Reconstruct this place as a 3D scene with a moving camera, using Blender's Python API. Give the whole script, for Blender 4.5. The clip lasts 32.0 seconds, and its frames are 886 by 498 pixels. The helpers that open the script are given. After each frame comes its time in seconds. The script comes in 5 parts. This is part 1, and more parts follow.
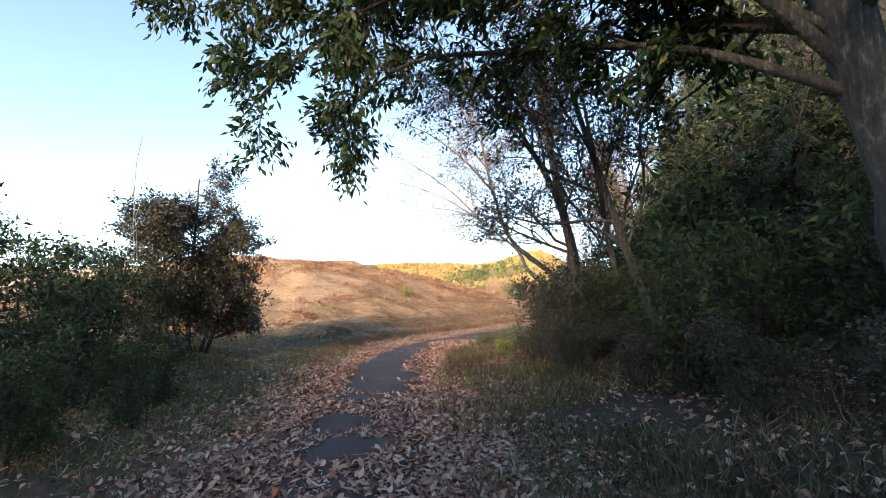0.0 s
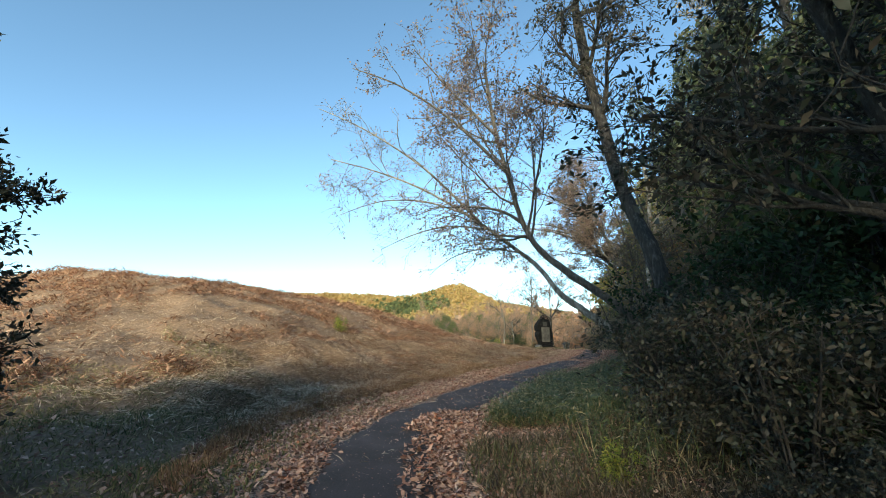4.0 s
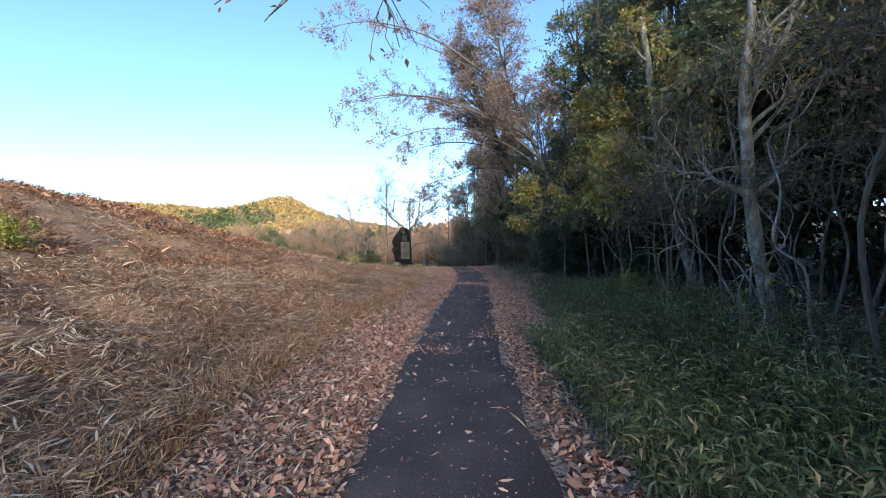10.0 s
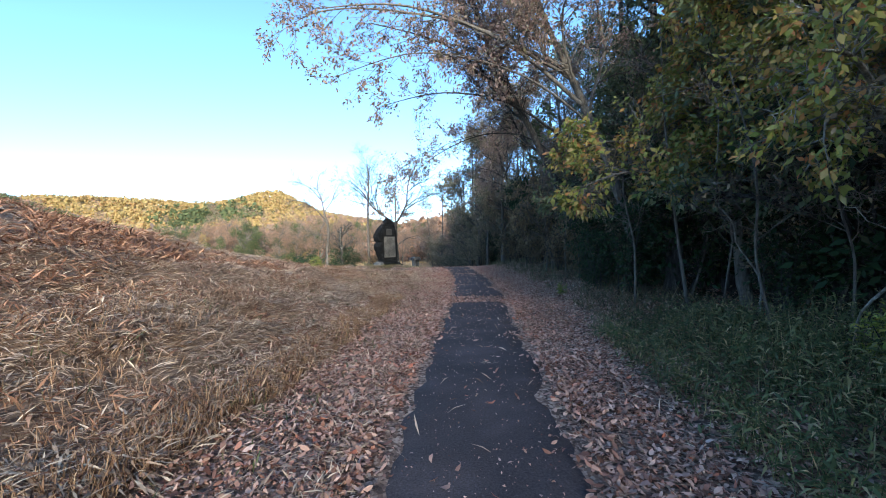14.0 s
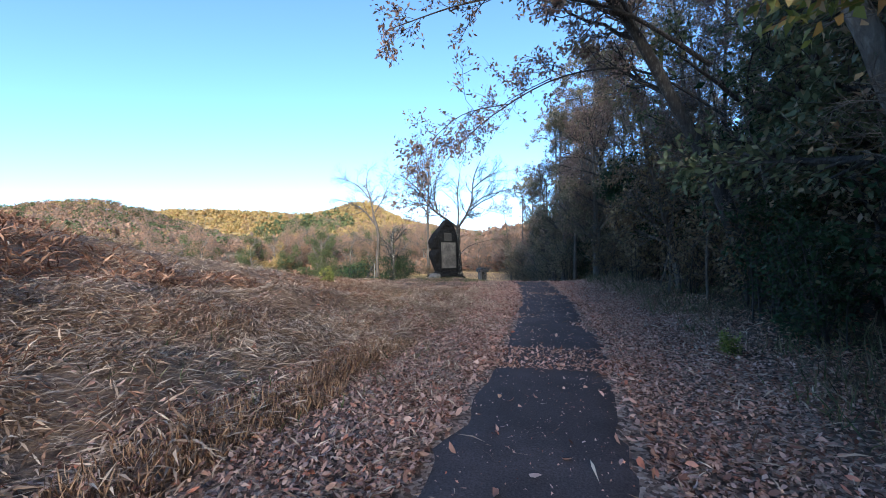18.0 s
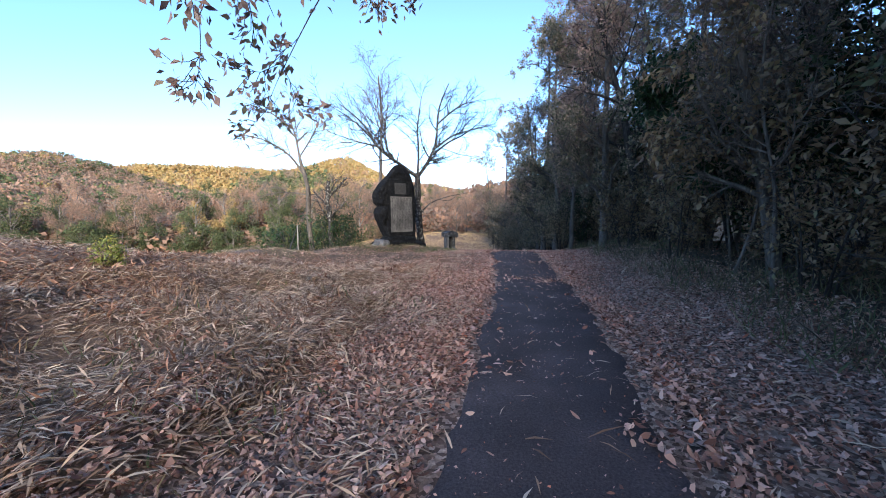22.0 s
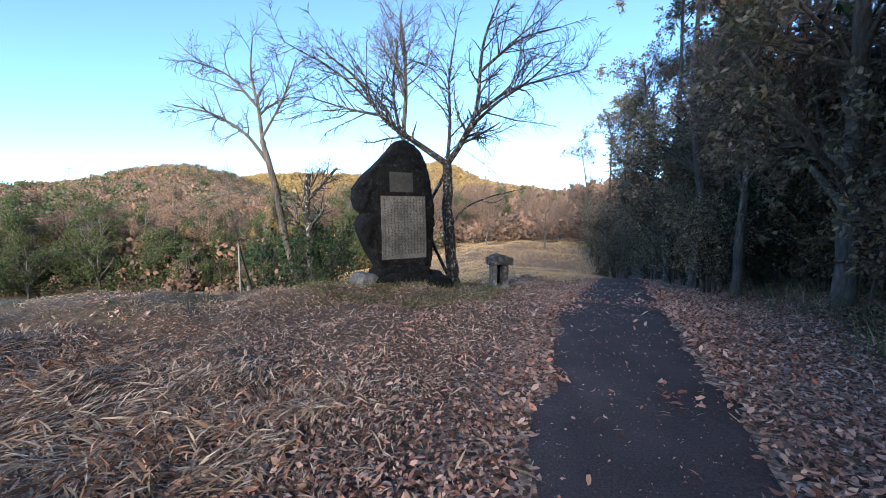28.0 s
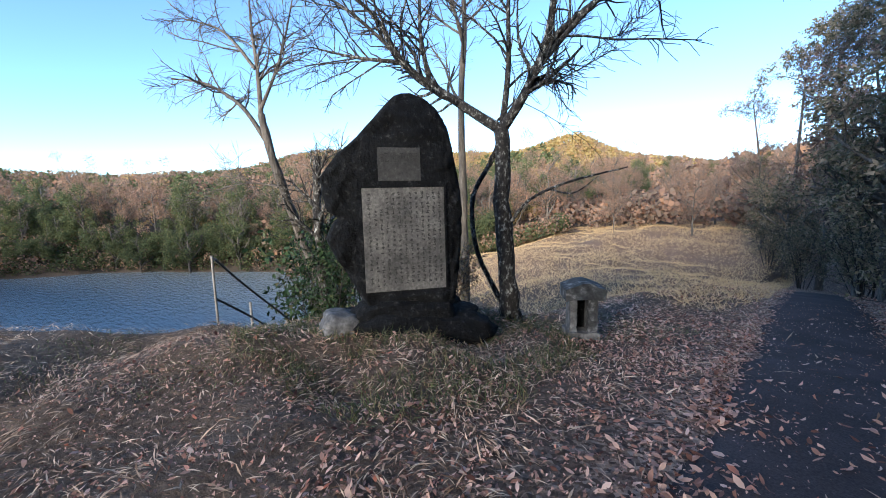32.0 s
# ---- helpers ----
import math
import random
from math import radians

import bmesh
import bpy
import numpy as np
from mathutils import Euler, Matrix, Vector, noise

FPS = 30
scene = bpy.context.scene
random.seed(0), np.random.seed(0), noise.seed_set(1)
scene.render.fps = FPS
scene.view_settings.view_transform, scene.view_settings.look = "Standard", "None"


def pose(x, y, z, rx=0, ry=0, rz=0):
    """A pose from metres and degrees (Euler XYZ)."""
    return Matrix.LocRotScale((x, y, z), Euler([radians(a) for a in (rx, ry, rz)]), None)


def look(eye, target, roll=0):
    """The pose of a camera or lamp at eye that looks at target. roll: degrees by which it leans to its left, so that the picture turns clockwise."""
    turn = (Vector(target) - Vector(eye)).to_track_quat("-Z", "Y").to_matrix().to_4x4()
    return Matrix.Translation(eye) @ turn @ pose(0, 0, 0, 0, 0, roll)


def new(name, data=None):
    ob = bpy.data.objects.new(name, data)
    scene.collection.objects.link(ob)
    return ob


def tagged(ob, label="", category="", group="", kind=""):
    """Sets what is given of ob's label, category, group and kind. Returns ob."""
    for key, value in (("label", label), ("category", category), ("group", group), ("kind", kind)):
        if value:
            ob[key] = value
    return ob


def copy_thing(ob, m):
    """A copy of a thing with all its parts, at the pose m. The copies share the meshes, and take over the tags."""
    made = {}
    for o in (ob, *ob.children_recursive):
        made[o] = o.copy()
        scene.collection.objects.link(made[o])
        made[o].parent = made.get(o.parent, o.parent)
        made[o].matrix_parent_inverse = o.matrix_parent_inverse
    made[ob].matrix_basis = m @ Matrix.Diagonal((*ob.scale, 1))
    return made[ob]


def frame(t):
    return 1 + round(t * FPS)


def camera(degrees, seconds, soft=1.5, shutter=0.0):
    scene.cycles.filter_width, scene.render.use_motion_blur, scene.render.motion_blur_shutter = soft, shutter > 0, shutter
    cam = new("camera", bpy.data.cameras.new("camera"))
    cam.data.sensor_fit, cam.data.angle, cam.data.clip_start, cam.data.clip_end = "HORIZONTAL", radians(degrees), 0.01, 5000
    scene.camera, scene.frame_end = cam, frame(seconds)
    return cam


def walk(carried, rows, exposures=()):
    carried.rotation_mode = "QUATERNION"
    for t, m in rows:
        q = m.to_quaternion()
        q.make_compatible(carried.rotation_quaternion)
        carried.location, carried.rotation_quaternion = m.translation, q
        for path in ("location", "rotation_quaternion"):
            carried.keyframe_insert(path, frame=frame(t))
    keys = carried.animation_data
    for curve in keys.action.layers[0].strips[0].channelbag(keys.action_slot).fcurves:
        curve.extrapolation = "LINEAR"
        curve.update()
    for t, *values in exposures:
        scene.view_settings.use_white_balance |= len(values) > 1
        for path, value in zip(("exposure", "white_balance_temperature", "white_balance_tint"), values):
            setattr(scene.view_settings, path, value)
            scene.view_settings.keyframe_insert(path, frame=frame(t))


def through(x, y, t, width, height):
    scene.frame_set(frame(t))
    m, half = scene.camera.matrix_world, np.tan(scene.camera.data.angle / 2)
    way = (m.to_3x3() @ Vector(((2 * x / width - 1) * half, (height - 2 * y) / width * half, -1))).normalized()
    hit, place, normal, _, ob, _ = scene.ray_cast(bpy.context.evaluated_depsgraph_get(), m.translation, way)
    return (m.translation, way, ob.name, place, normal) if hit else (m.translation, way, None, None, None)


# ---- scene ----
cam = camera(94.2, 32.0, 0.95)
PATH = [
    (0, (6.477, 0.899, 1.492), (5.383, 2.557, 1.721), -0.3),
    (0.5, (5.914, 1.415, 1.475), (4.828, 3.077, 1.721), -0.3),
    (1, (5.381, 1.912, 1.49), (4.316, 3.581, 1.769), -0.4),
    (1.5, (4.851, 2.406, 1.521), (3.817, 4.085, 1.856), -0.2),
    (2, (4.28, 2.794, 1.558), (3.28, 4.484, 1.94), -0.3),
    (2.5, (3.734, 3.362, 1.536), (2.743, 5.047, 1.957), -0.3),
    (3, (3.276, 3.815, 1.57), (2.311, 5.51, 2.013), -0.2),
    (3.5, (2.847, 4.412, 1.586), (1.964, 6.152, 2.026), -0.1),
    (4, (2.375, 4.899, 1.629), (1.625, 6.712, 2.014), 0.4),
    (4.5, (1.963, 5.592, 1.582), (1.347, 7.47, 1.884), 0.9),
    (6.5, (0.509, 7.75, 1.608), (0.144, 9.705, 1.817), -1.3),
    (7, (0.129, 8.385, 1.602), (-0.163, 10.35, 1.832), -0.7),
    (7.5, (-0.157, 9.028, 1.593), (-0.345, 11.008, 1.808), -0.6),
    (8, (-0.473, 9.74, 1.644), (-0.549, 11.73, 1.82), -0.2),
    (8.5, (-0.678, 10.441, 1.655), (-0.671, 12.438, 1.779), -0.0),
    (9, (-0.942, 11.107, 1.628), (-0.893, 13.105, 1.708), 0.2),
    (9.5, (-1.078, 11.794, 1.604), (-1.033, 13.793, 1.641), 0.3),
    (10, (-1.198, 12.476, 1.595), (-1.169, 14.476, 1.58), 0.0),
    (10.5, (-1.242, 13.183, 1.651), (-1.193, 15.181, 1.588), 0.3),
    (11, (-1.238, 13.895, 1.632), (-1.131, 15.889, 1.526), 0.6),
    (11.5, (-1.176, 14.577, 1.68), (-0.997, 16.565, 1.552), 0.5),
    (12, (-1.175, 15.336, 1.636), (-0.962, 17.322, 1.523), 0.8),
    (12.5, (-1.18, 16.059, 1.642), (-0.982, 18.048, 1.559), 0.7),
    (13, (-1.137, 16.848, 1.608), (-0.977, 18.841, 1.557), 0.6),
    (13.5, (-1.128, 17.547, 1.634), (-1.012, 19.543, 1.591), 0.3),
    (14, (-1.046, 18.264, 1.645), (-0.988, 20.262, 1.604), -0.3),
    (14.5, (-0.957, 18.977, 1.618), (-0.985, 20.977, 1.587), -0.8),
    (15, (-0.805, 19.656, 1.613), (-0.919, 21.653, 1.596), -1.2),
    (15.5, (-0.62, 20.36, 1.62), (-0.783, 22.353, 1.60), -1.2),
    (17.5, (-0.231, 22.934, 1.558), (-0.51, 24.915, 1.59), -0.1),
    (18, (-0.203, 23.614, 1.535), (-0.556, 25.583, 1.539), -0.1),
    (18.5, (-0.231, 24.456, 1.538), (-0.606, 26.42, 1.493), -0.2),
    (19, (-0.223, 25.177, 1.522), (-0.554, 27.147, 1.429), 0.0),
    (19.5, (-0.169, 25.915, 1.491), (-0.431, 27.892, 1.346), 0.2),
    (20, (-0.129, 26.58, 1.504), (-0.347, 28.56, 1.319), 0.2),
    (20.5, (-0.09, 27.364, 1.5), (-0.319, 29.341, 1.307), 0.3),
    (21, (-0.019, 28.078, 1.489), (-0.29, 30.051, 1.303), 0.1),
    (21.5, (0.071, 28.831, 1.462), (-0.223, 30.8, 1.279), 0.1),
    (22, (0.073, 29.512, 1.463), (-0.209, 31.482, 1.269), 0.2),
    (22.5, (0.161, 30.111, 1.466), (-0.088, 32.085, 1.259), 0.5),
    (23, (0.08, 30.681, 1.449), (-0.162, 32.655, 1.235), 0.6),
    (23.5, (0.141, 31.345, 1.413), (-0.126, 33.314, 1.189), 0.6),
    (24, (0.207, 32.025, 1.423), (-0.104, 33.985, 1.176), 0.4),
    (24.5, (0.296, 32.667, 1.456), (-0.047, 34.619, 1.194), 0.3),
    (25, (0.427, 33.316, 1.485), (0.031, 35.262, 1.25), 0.3),
    (25.5, (0.509, 34.003, 1.508), (0.01, 35.932, 1.328), 0.1),
    (26, (0.537, 34.706, 1.496), (-0.103, 36.598, 1.387), -0.2),
    (26.5, (0.464, 35.297, 1.469), (-0.28, 37.152, 1.401), -0.5),
    (28.5, (0.208, 37.44, 1.657), (-0.533, 39.283, 1.425), -0.1),
    (29, (0.009, 38.004, 1.735), (-0.755, 39.832, 1.464), -0.1),
    (29.5, (-0.061, 38.513, 1.78), (-0.857, 40.325, 1.489), 0.0),
    (30, (-0.041, 39.023, 1.73), (-0.908, 40.799, 1.424), -0.3),
    (30.5, (-0.075, 39.514, 1.755), (-1.027, 41.245, 1.445), -0.7),
    (31, (-0.01, 39.974, 1.879), (-1.057, 41.651, 1.573), -0.6),
    (31.5, (-0.004, 40.463, 1.825), (-1.163, 42.066, 1.531), -1.1),
    (32, (0.058, 40.976, 1.871), (-1.205, 42.501, 1.589), -1.2),
]
EXPOSURES = [(0, 2.5, 8800, 9), (2, 2.0, 8400, 5), (4, 1.55, 7500, -10), (7, 1.55, 6800, -9), (8, 1.55, 6750, -8), (10, 1.75, 6500, 1), (12, 2.03, 6400, 5), (13, 2.03, 6250, 3), (14, 1.92, 6100, -1), (15, 2.02, 6100, 3), (18, 1.63, 5950, 4), (20, 1.78, 6050, 8), (21, 1.98, 6150, 10), (22, 1.85, 6100, 8), (25, 2.0, 6300, 8), (29, 1.6, 6100, 4), (30, 1.6, 6100, 6), (31, 1.8, 6100, 8), (32, 1.72, 6100, 4)]
walk(cam, [(t, look(eye, target, roll)) for t, eye, target, roll in PATH], EXPOSURES)

# world, sun and exposure
SUN_DIR = Vector((0.15, -0.965, 0.24)).normalized()
world = bpy.data.worlds.new("sky")
scene.world = world
world.use_nodes = True
wn = world.node_tree.nodes
sky = wn.new("ShaderNodeTexSky")
sky.sky_type = "NISHITA"
sky.sun_disc = False
sky.sun_elevation = math.asin(SUN_DIR.z)
sky.sun_rotation = math.atan2(SUN_DIR.x, SUN_DIR.y)
sky.altitude = 2500
sky.air_density, sky.dust_density, sky.ozone_density = 0.85, 0.0, 2.5
wn["Background"].inputs["Strength"].default_value = 0.15
world.node_tree.links.new(sky.outputs["Color"], wn["Background"].inputs["Color"])
sun = new("sun", bpy.data.lights.new("sun", "SUN"))
sun.data.energy, sun.data.angle, sun.data.color = 4.4, radians(22.0), (1.0, 0.89, 0.76)
sun.matrix_world = look((0, 0, 40), Vector((0, 0, 40)) - SUN_DIR)


# ---- materials ----
def node_mat(name, rough=0.9):
    m = bpy.data.materials.new(name)
    m.use_nodes = True
    nt = m.node_tree
    b = nt.nodes["Principled BSDF"]
    b.inputs["Roughness"].default_value = rough
    return m, nt, b


def ramp(nt, stops, fac):
    r = nt.nodes.new("ShaderNodeValToRGB")
    el = r.color_ramp.elements
    while len(el) < len(stops):
        el.new(0.5)
    for e, (p, c) in zip(el, stops):
        e.position, e.color = p, (*c, 1)
    nt.links.new(fac, r.inputs["Fac"])
    return r.outputs["Color"]


def noise_fac(nt, scale, detail=6, rough=0.6, stretch=None):
    co = nt.nodes.new("ShaderNodeTexCoord")
    n = nt.nodes.new("ShaderNodeTexNoise")
    n.inputs["Scale"].default_value, n.inputs["Detail"].default_value, n.inputs["Roughness"].default_value = scale, detail, rough
    if stretch:
        mp = nt.nodes.new("ShaderNodeMapping")
        mp.inputs["Scale"].default_value = stretch
        nt.links.new(co.outputs["Object"], mp.inputs["Vector"])
        nt.links.new(mp.outputs["Vector"], n.inputs["Vector"])
    else:
        nt.links.new(co.outputs["Object"], n.inputs["Vector"])
    return n.outputs["Fac"]


def mix(nt, fac, a, b, kind="MIX"):
    x = nt.nodes.new("ShaderNodeMix")
    x.data_type, x.blend_type = "RGBA", kind
    if isinstance(fac, float):
        x.inputs["Factor"].default_value = fac
    else:
        nt.links.new(fac, x.inputs["Factor"])
    nt.links.new(a, x.inputs["A"])
    nt.links.new(b, x.inputs["B"])
    return x.outputs["Result"]


def bump(nt, b, fac, strength, dist=0.02):
    u = nt.nodes.new("ShaderNodeBump")
    u.inputs["Strength"].default_value, u.inputs["Distance"].default_value = strength, dist
    nt.links.new(fac, u.inputs["Height"])
    nt.links.new(u.outputs["Normal"], b.inputs["Normal"])


def surface(name, fine, coarse, fine_stops, coarse_stops, rough=0.9, bumpy=0.4, dist=0.02, blend="OVERLAY", much=0.6, stretch=None):
    """A solid surface with grain and, over it, larger stains."""
    m, nt, b = node_mat(name, rough)
    f = noise_fac(nt, fine, 8, 0.65, stretch)
    a = ramp(nt, fine_stops, f)
    c = ramp(nt, coarse_stops, noise_fac(nt, coarse, 4, 0.55))
    nt.links.new(mix(nt, much, a, c, blend), b.inputs["Base Color"])
    bump(nt, b, f, bumpy, dist)
    return m


def leafy(name, stops, rough=0.55, through=0.25, spec=0.5, patchy=1.0):
    """Leaves or blades: each its own tint, a little light through them."""
    m, nt, b = node_mat(name, rough)
    g = nt.nodes.new("ShaderNodeNewGeometry")
    col = ramp(nt, stops, g.outputs["Random Per Island"])
    spots = ramp(nt, [(0.3, (0.72, 0.68, 0.64)), (0.65, (1.0, 1.0, 1.0))], noise_fac(nt, 9.0, 3))
    col = mix(nt, 0.55 * patchy, col, spots, "MULTIPLY")
    drifts = ramp(nt, [(0.36, (0.5, 0.46, 0.42)), (0.56, (1.0, 1.0, 1.0))], noise_fac(nt, 0.9, 4, 0.6))
    col = mix(nt, 0.6 * patchy, col, drifts, "MULTIPLY")
    nt.links.new(col, b.inputs["Base Color"])
    b.inputs["Specular IOR Level"].default_value = spec
    if through > 0:
        t = nt.nodes.new("ShaderNodeBsdfTranslucent")
        nt.links.new(col, t.inputs["Color"])
        x = nt.nodes.new("ShaderNodeMixShader")
        x.inputs["Fac"].default_value = through
        nt.links.new(b.outputs["BSDF"], x.inputs[1])
        nt.links.new(t.outputs["BSDF"], x.inputs[2])
        nt.links.new(x.outputs["Shader"], nt.nodes["Material Output"].inputs["Surface"])
    return m


ASPHALT = surface("asphalt", 60, 1.3, [(0.3, (0.04, 0.032, 0.033)), (0.62, (0.09, 0.074, 0.074)), (0.85, (0.2, 0.17, 0.165))],
                  [(0.32, (0.34, 0.335, 0.345)), (0.54, (0.55, 0.53, 0.54)), (0.7, (0.86, 0.83, 0.83))], 0.85, 0.5, 0.01)
ASPHALT.node_tree.nodes["Principled BSDF"].inputs["Specular IOR Level"].default_value = 0.15
BARK = surface("bark", 7, 1.6, [(0.25, (0.045, 0.037, 0.032)), (0.55, (0.14, 0.117, 0.1)), (0.8, (0.28, 0.245, 0.215))],
               [(0.35, (0.3, 0.3, 0.3)), (0.65, (0.66, 0.64, 0.6))], 0.95, 0.9, 0.05, stretch=(3, 3, 0.6))
BARK_PALE = surface("lichen_bark", 6, 2.2, [(0.3, (0.06, 0.05, 0.042)), (0.5, (0.2, 0.175, 0.15)), (0.72, (0.42, 0.4, 0.36))],
                    [(0.35, (0.32, 0.32, 0.32)), (0.65, (0.7, 0.69, 0.66))], 0.95, 0.9, 0.05, stretch=(2, 2, 0.8))
BARK_DARK = surface("dark_bark", 8, 2.0, [(0.3, (0.018, 0.015, 0.014)), (0.55, (0.06, 0.05, 0.045)), (0.78, (0.2, 0.19, 0.18))],
                    [(0.35, (0.35, 0.35, 0.35)), (0.65, (0.62, 0.62, 0.6))], 0.95, 0.9, 0.05, stretch=(3, 3, 0.7))
LICHEN = surface("lichened_dark_bark", 11, 4.5, [(0.44, (0.022, 0.018, 0.016)), (0.55, (0.07, 0.06, 0.052)), (0.63, (0.36, 0.35, 0.32))],
                 [(0.4, (0.3, 0.3, 0.3)), (0.62, (0.68, 0.68, 0.66))], 0.95, 1.0, 0.04, stretch=(1.6, 1.6, 1.0))
DRYGOLD = leafy("dry_meadow_blade", [(0.0, (0.64, 0.44, 0.23)), (0.45, (0.76, 0.55, 0.31)), (0.8, (0.83, 0.63, 0.38)), (1.0, (0.7, 0.49, 0.25))], 0.7, 0.35, 0.15, 0.6)
EVERGREEN = leafy("evergreen_leaf", [(0.0, (0.02, 0.042, 0.018)), (0.5, (0.034, 0.066, 0.028)), (0.85, (0.055, 0.09, 0.036)), (1.0, (0.12, 0.1, 0.045))], 0.6, 0.16, 0.18)
RUSSET = leafy("russet_leaf", [(0.0, (0.2, 0.12, 0.1)), (0.4, (0.32, 0.21, 0.175)), (0.75, (0.42, 0.29, 0.235)), (1.0, (0.28, 0.25, 0.13))], 0.5, 0.38)
YELLOW = leafy("yellow_green_leaf", [(0.0, (0.15, 0.2, 0.045)), (0.45, (0.32, 0.31, 0.07)), (0.8, (0.44, 0.31, 0.1)), (1.0, (0.5, 0.19, 0.08))], 0.5, 0.35)
YGREEN = leafy("yellow_green_bush_leaf", [(0.0, (0.14, 0.2, 0.04)), (0.5, (0.28, 0.32, 0.06)), (0.8, (0.4, 0.4, 0.09)), (1.0, (0.5, 0.38, 0.1))], 0.5, 0.35)
BROWN = leafy("withered_leaf", [(0.0, (0.13, 0.085, 0.055)), (0.5, (0.26, 0.17, 0.095)), (0.8, (0.36, 0.26, 0.14)), (1.0, (0.15, 0.15, 0.06))], 0.6, 0.25)
THICKET = leafy("thicket_leaf", [(0.0, (0.1, 0.105, 0.06)), (0.4, (0.2, 0.18, 0.11)), (0.7, (0.33, 0.26, 0.18)), (1.0, (0.46, 0.34, 0.24))], 0.6, 0.35, 0.3, 0.5)
DULLGREEN = leafy("woodland_evergreen_leaf", [(0.0, (0.08, 0.105, 0.055)), (0.5, (0.13, 0.155, 0.08)), (0.85, (0.19, 0.2, 0.1)), (1.0, (0.3, 0.24, 0.14))], 0.5, 0.35, 0.4, 0.5)
LITTER = leafy("fallen_leaf", [(0.0, (0.0968, 0.0419, 0.0308)), (0.25, (0.3, 0.15, 0.111)), (0.62, (0.557, 0.34, 0.265)), (0.9, (0.728, 0.5, 0.404)), (1.0, (0.536, 0.18, 0.106))], 0.7, 0.1, 0.15, 0.45)
HAY = leafy("withered_grass_blade", [(0.0, (0.05, 0.04, 0.026)), (0.4, (0.1, 0.08, 0.05)), (0.75, (0.18, 0.14, 0.093)), (1.0, (0.38, 0.3, 0.22))], 0.7, 0.2, 0.2, 0.8)
BRACKEN = leafy("dead_bracken_frond", [(0.0, (0.108, 0.0486, 0.0312)), (0.4, (0.252, 0.124, 0.078)), (0.75, (0.432, 0.238, 0.156)), (1.0, (0.6, 0.378, 0.26))], 0.75, 0.15, 0.15, 0.9)
LAWN = leafy("rough_lawn_blade", [(0.0, (0.11, 0.115, 0.05)), (0.4, (0.22, 0.205, 0.095)), (0.75, (0.37, 0.315, 0.165)), (1.0, (0.52, 0.43, 0.28))], 0.7, 0.2, 0.2, 0.9)
DUSKY = leafy("dusky_leaf", [(0.0, (0.032, 0.04, 0.028)), (0.45, (0.055, 0.06, 0.042)), (0.8, (0.1, 0.085, 0.065)), (1.0, (0.15, 0.115, 0.085))], 0.5, 0.2, 0.3, 0.6)
STRAW = leafy("straw", [(0.0, (0.137, 0.0788, 0.05)), (0.3, (0.365, 0.236, 0.155)), (0.72, (0.707, 0.514, 0.37)), (1.0, (0.9, 0.724, 0.54))], 0.75, 0.1, 0.15, 0.9)
STUBBLE = leafy("stubble", [(0.0, (0.161, 0.081, 0.045)), (0.5, (0.368, 0.211, 0.12)), (1.0, (0.575, 0.378, 0.23))], 0.7, 0.15)
SASA = leafy("dwarf_bamboo_leaf", [(0.0, (0.0607, 0.084, 0.0323)), (0.5, (0.142, 0.174, 0.0665)), (0.82, (0.297, 0.28, 0.119)), (1.0, (0.702, 0.504, 0.285))], 0.5, 0.3)
WEED = leafy("weed_blade", [(0.0, (0.06, 0.085, 0.03)), (0.5, (0.12, 0.14, 0.05)), (0.8, (0.2, 0.17, 0.08)), (1.0, (0.34, 0.26, 0.14))], 0.6, 0.25)
GOLD = leafy("golden_canopy", [(0.0, (0.36, 0.27, 0.11)), (0.35, (0.44, 0.33, 0.14)), (0.7, (0.48, 0.33, 0.15)), (0.92, (0.44, 0.26, 0.13)), (1.0, (0.3, 0.25, 0.1))], 0.8, 0.5, 0.1, 0.35)
GREYPINK = leafy("bare_canopy", [(0.0, (0.22, 0.17, 0.125)), (0.35, (0.30, 0.215, 0.16)), (0.6, (0.37, 0.245, 0.18)), (0.85, (0.44, 0.26, 0.18)), (1.0, (0.48, 0.265, 0.15))], 0.8, 0.5, 0.1, 0.3)
FARGREEN = leafy("far_green_canopy", [(0.0, (0.085, 0.11, 0.06)), (0.5, (0.12, 0.145, 0.07)), (0.85, (0.165, 0.18, 0.08)), (1.0, (0.23, 0.185, 0.095))], 0.8, 0.5, 0.1, 0.4)
STONE = surface("dark_stone", 15, 3.0, [(0.3, (0.005, 0.005, 0.006)), (0.57, (0.013, 0.013, 0.014)), (0.76, (0.085, 0.083, 0.08))],
                [(0.42, (0.14, 0.14, 0.145)), (0.6, (0.5, 0.49, 0.48)), (0.7, (0.84, 0.83, 0.82))], 0.92, 1.0, 0.05)
STONE.node_tree.nodes["Principled BSDF"].inputs["Specular IOR Level"].default_value = 0.2
PANEL = surface("dressed_stone", 26, 2.2, [(0.3, (0.07, 0.065, 0.06)), (0.55, (0.15, 0.138, 0.128)), (0.8, (0.26, 0.243, 0.23))],
                [(0.38, (0.14, 0.14, 0.145)), (0.58, (0.6, 0.59, 0.575))], 0.9, 0.5, 0.01)
TITLE = surface("dark_dressed_stone", 26, 2.2, [(0.3, (0.025, 0.024, 0.023)), (0.6, (0.058, 0.055, 0.052)), (0.8, (0.12, 0.113, 0.11))],
                [(0.36, (0.25, 0.25, 0.26)), (0.6, (0.58, 0.56, 0.55))], 0.9, 0.5, 0.01)
